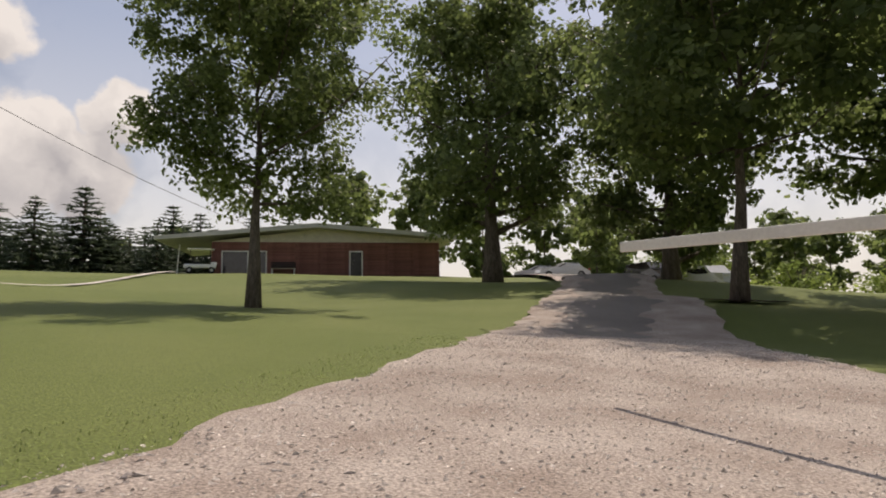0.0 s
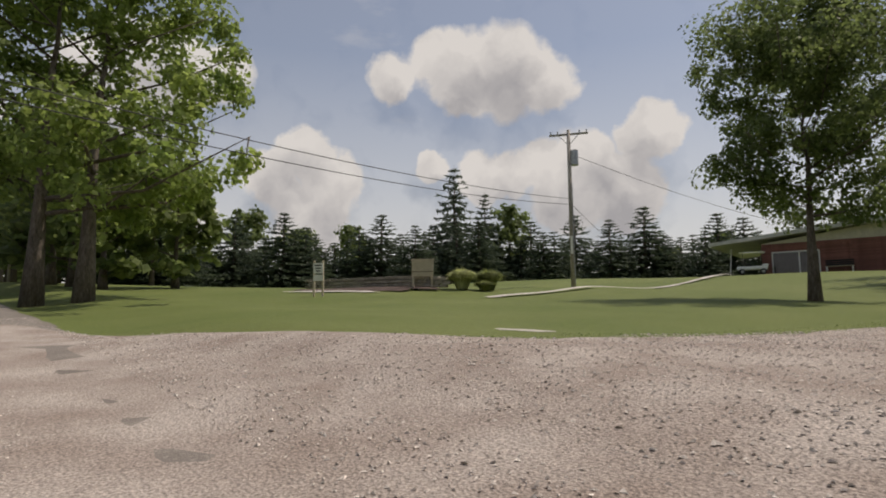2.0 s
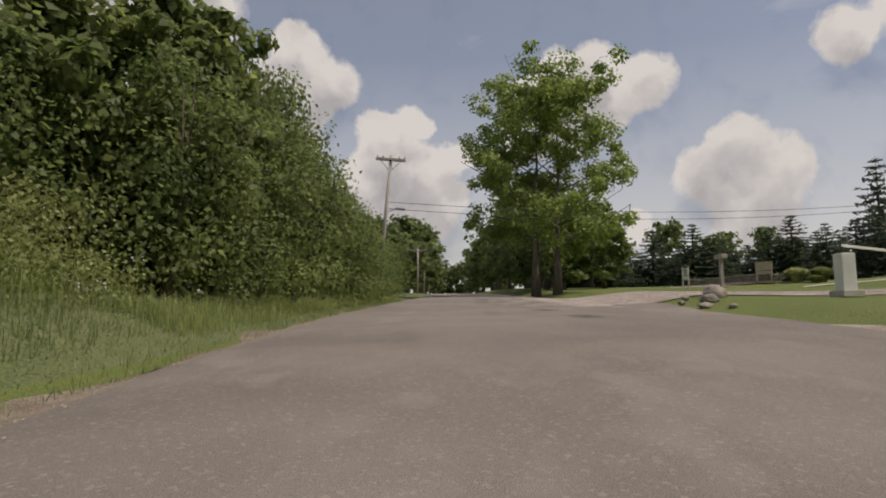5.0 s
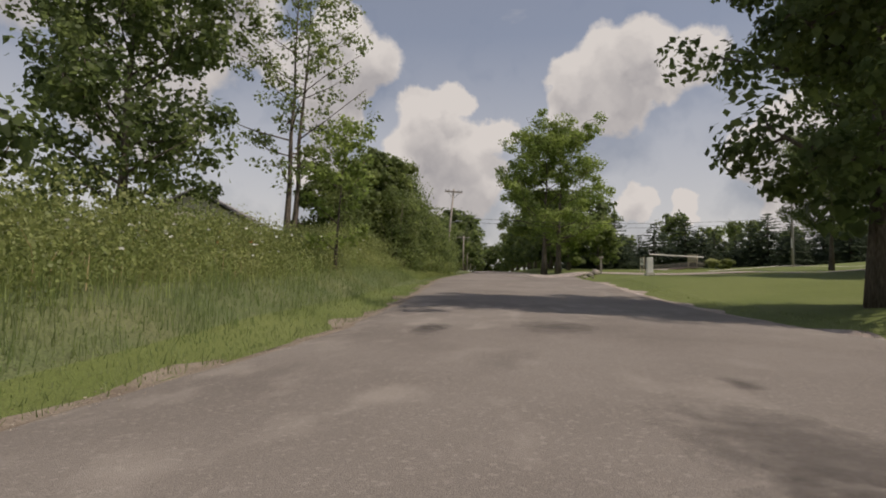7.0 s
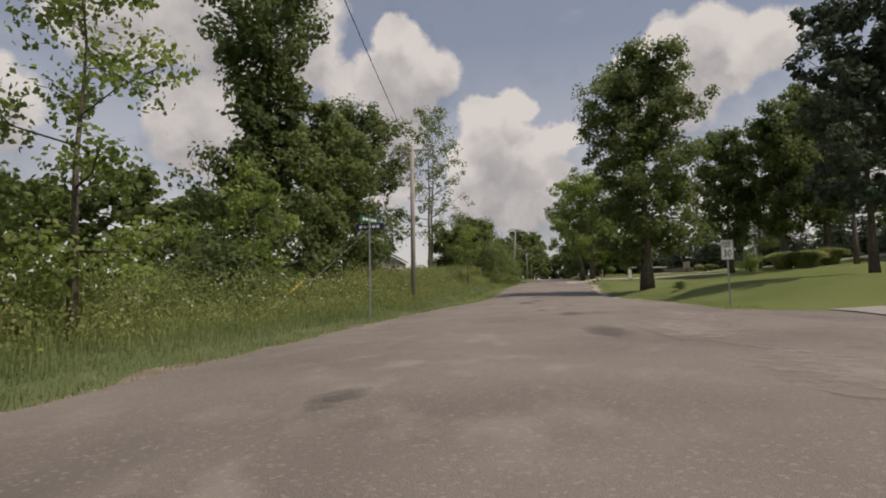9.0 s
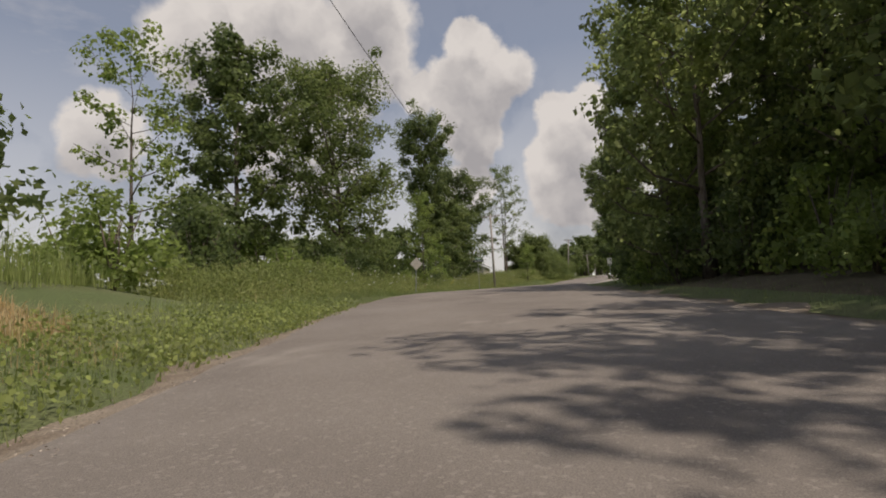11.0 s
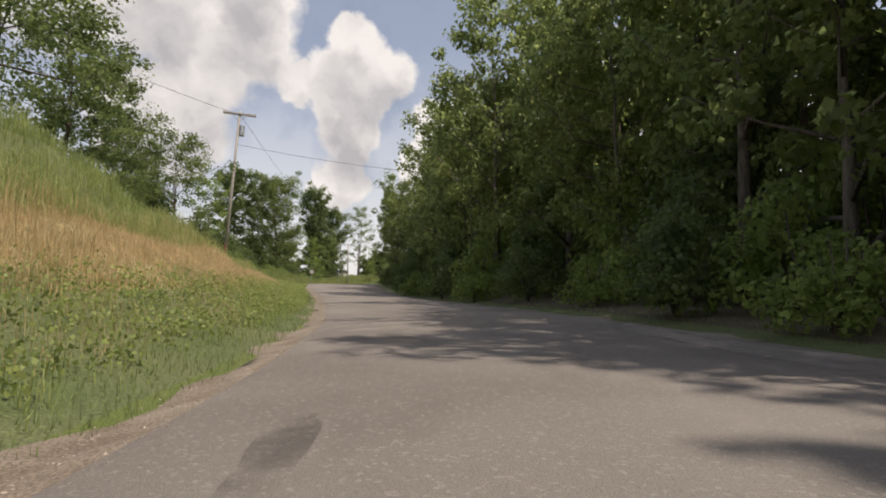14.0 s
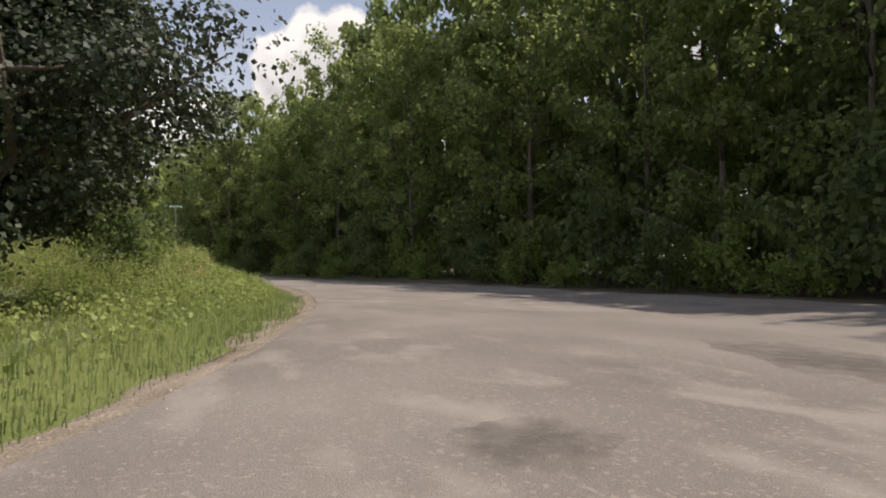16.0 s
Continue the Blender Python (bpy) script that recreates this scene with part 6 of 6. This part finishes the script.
stuff("verge_grass", np.concatenate([blades(60000, (-12, 112), (-6.4, -4.05), (0.04, 0.17), 0.006, rg, short=True), blades(18000, (16, 112), (-7.2, -5.0), (0.15, 0.5), 0.006, rg), blades(18000, (110, 200), (-6.0, -4.15), (0.05, 0.26), 0.006, rg, short=True), blades(16000, (196, 230), (-7.0, -4.0), (0.05, 0.3), 0.006, rg)]), M_grass, "green grass along the road's verge", "grass")
stuff("tall_grass", np.concatenate([blades(9000, (-14, 18), (-6.4, -4.7), (0.15, 0.55), 0.006, rg), blades(13000, (16, 108), (-9.5, -6.0), (0.3, 0.95), 0.006, rg), blades(9000, (16, 108), (-13, -8), (1.0, 2.1), 0.007, rg), blades(16000, (106, 205), (-7.0, -4.6), (0.08, 0.35), 0.006, rg), blades(56000, (112, 198), (-17, -8.5), (0.4, 1.4), 0.009, rg), blades(8000, (196, 228), (-9, -4.4), (0.15, 0.5), 0.005, rg)]), M_tallgrass, "tall unmown grass on the bank", "grass")
stuff("dry_grass", np.concatenate([blades(60000, (116, 178), (-8.8, -6.3), (0.12, 0.42), 0.006, rg), blades(6000, (116, 178), (-6.5, -5.2), (0.1, 0.4), 0.005, rg), blades(6000, (116, 178), (-10.5, -8.6), (0.4, 1.1), 0.006, rg), blades(9000, (168, 198), (-12, -6.6), (0.4, 1.3), 0.006, rg), blades(1200, (18, 108), (-10, -6.6), (0.4, 0.9), 0.009, rg)]), M_straw, "dry straw-coloured grass on the bank", "grass")
stuff("weeds", np.concatenate([weeds(13500, (17, 62), (-14, -7.2), (0.05, 1.75), 0.07, rg, per=11, spread=0.3), weeds(2200, (17, 62), (-7.6, -6.4), (0.05, 0.7), 0.06, rg, per=10, spread=0.26), weeds(7500, (60, 108), (-12.5, -7.6), (0.05, 1.25), 0.07, rg, per=11, spread=0.28), weeds(1500, (60, 108), (-7.9, -6.4), (0.05, 0.55), 0.055, rg, per=10, spread=0.24), weeds(1400, (30, 56), (-24, -13), (0.2, 1.8), 0.18, rg, spread=0.35)]), M_weed, "dense leafy weeds on the roadside bank", "weeds")
stuff("broadleaf_weeds", np.concatenate([weeds(4000, (108, 200), (-6.3, -4.0), (0.02, 0.22), 0.055, rg, per=13), weeds(3200, (178, 200), (-12, -6.4), (0.1, 0.9), 0.065, rg, per=13, spread=0.3), weeds(900, (176, 200), (-7.2, -4.4), (0.05, 0.35), 0.06, rg, per=12, spread=0.25), weeds(1400, (198, 228), (-9, -4.2), (0.02, 0.28), 0.07, rg, per=12)]), M_herb, "low bright green weeds beside the road", "weeds")
stuff("wood_edge_grass", blades(5000, (86, 180), (4.6, 6.4), (0.04, 0.2), 0.006, rg, short=True), M_grass, "shaded grass under the wood's edge", "grass")
stuff("lawn_tufts", np.concatenate([lawn_blades(60000, (-14, 4), (-4, 13)), lawn_blades(9000, (9, 16), (-4, 6)), blades(7000, (12, 66), (4.1, 6.0), (0.03, 0.10), 0.008, rg, short=True)]), M_grass, "short mown grass of the lawn", "grass")
# white flower heads in the weeds
n = 420
x, s = rg.uniform(26, 98, n), rg.uniform(-10.5, -6.4, n)
y = road_y(x) + s / road_cos(x)
stuff("white_flowers", leaves_at(np.stack([x, y, ground(x, y) + rg.uniform(0.45, 1.3, n)], -1), 0.04, 5, 0.05, rg, flat=0.3), M_white, "small white flower heads among the weeds", "flowers")
# orange lilies in the weeds
n = 16
x, s = rg.uniform(33, 40, n), rg.uniform(-11, -7.5, n)
y = road_y(x) + s / road_cos(x)
stuff("lily_flowers", leaves_at(np.stack([x, y, ground(x, y) + rg.uniform(0.8, 1.4, n)], -1), 0.05, 6, 0.08, rg), M_orange, "orange lilies in the tall weeds", "flowers")
# loose stones on the drive and the shoulders
def stones(n, xr, yr, size, rnd, keep=None, at=None, lift=0.053):
    x, y = at if at is not None else (rnd.uniform(*xr, n), rnd.uniform(*yr, n))
    if keep is not None:
        ok = keep(x, y)
        x, y = x[ok], y[ok]
    n = len(x)
    z = ground(x, y) + lift * (1 + 0.1 * np.clip(y - 5, 0, 40))
    s = size * rnd.uniform(0.4, 1.4, n) ** 1.5
    tet = np.array([(0, 0, 1), (0.95, 0, -0.3), (-0.5, 0.85, -0.3), (-0.5, -0.8, -0.3)]) * 0.6
    r = rnd.normal(size=(n, 4, 3)) * 0.18
    v = np.stack([x, y, z], -1)[:, None, :] + (tet[None] + r) * s[:, None, None] * np.array([1, 1, 0.45])
    tri = np.array([(0, 1, 2), (0, 2, 3), (0, 3, 1)])
    return v[:, tri].reshape(-1, 3, 3)


gravel = new("drive_gravel", quads_mesh("drive_gravel", np.concatenate([stones(100000, (-8, 10), (-5.2, 13), 0.018, rg, drive_half), stones(9000, (-6, 10), (-5.2, 10), 0.026, rg, drive_half), stones(350, (-4, 9), (-5.2, 8), 0.04, rg, drive_half), stones(9000, (-11, 9), (-7.0, -5.2), 0.017, rg, lift=0.03)]), M_stone, per=3))
tagged(gravel, "loose pale stones scattered over the gravel drive", "gravel", kind="stuff")
n = 16000
x = np.concatenate([rg.uniform(-8, 112, n // 2), rg.uniform(108, 228, n // 2)])
y = road_y(x) - (left_edge(x) + 0.1 + rg.normal(0, 0.22, n)) / road_cos(x)
edge = quads_mesh("shoulder_stones", stones(n, (0, 1), (0, 1), 0.014, rg, at=(x, y), lift=0.026), M_pebble, per=3)
tagged(new("shoulder_stones", edge), "loose pale stones along the road's ragged edge", "gravel", kind="stuff")
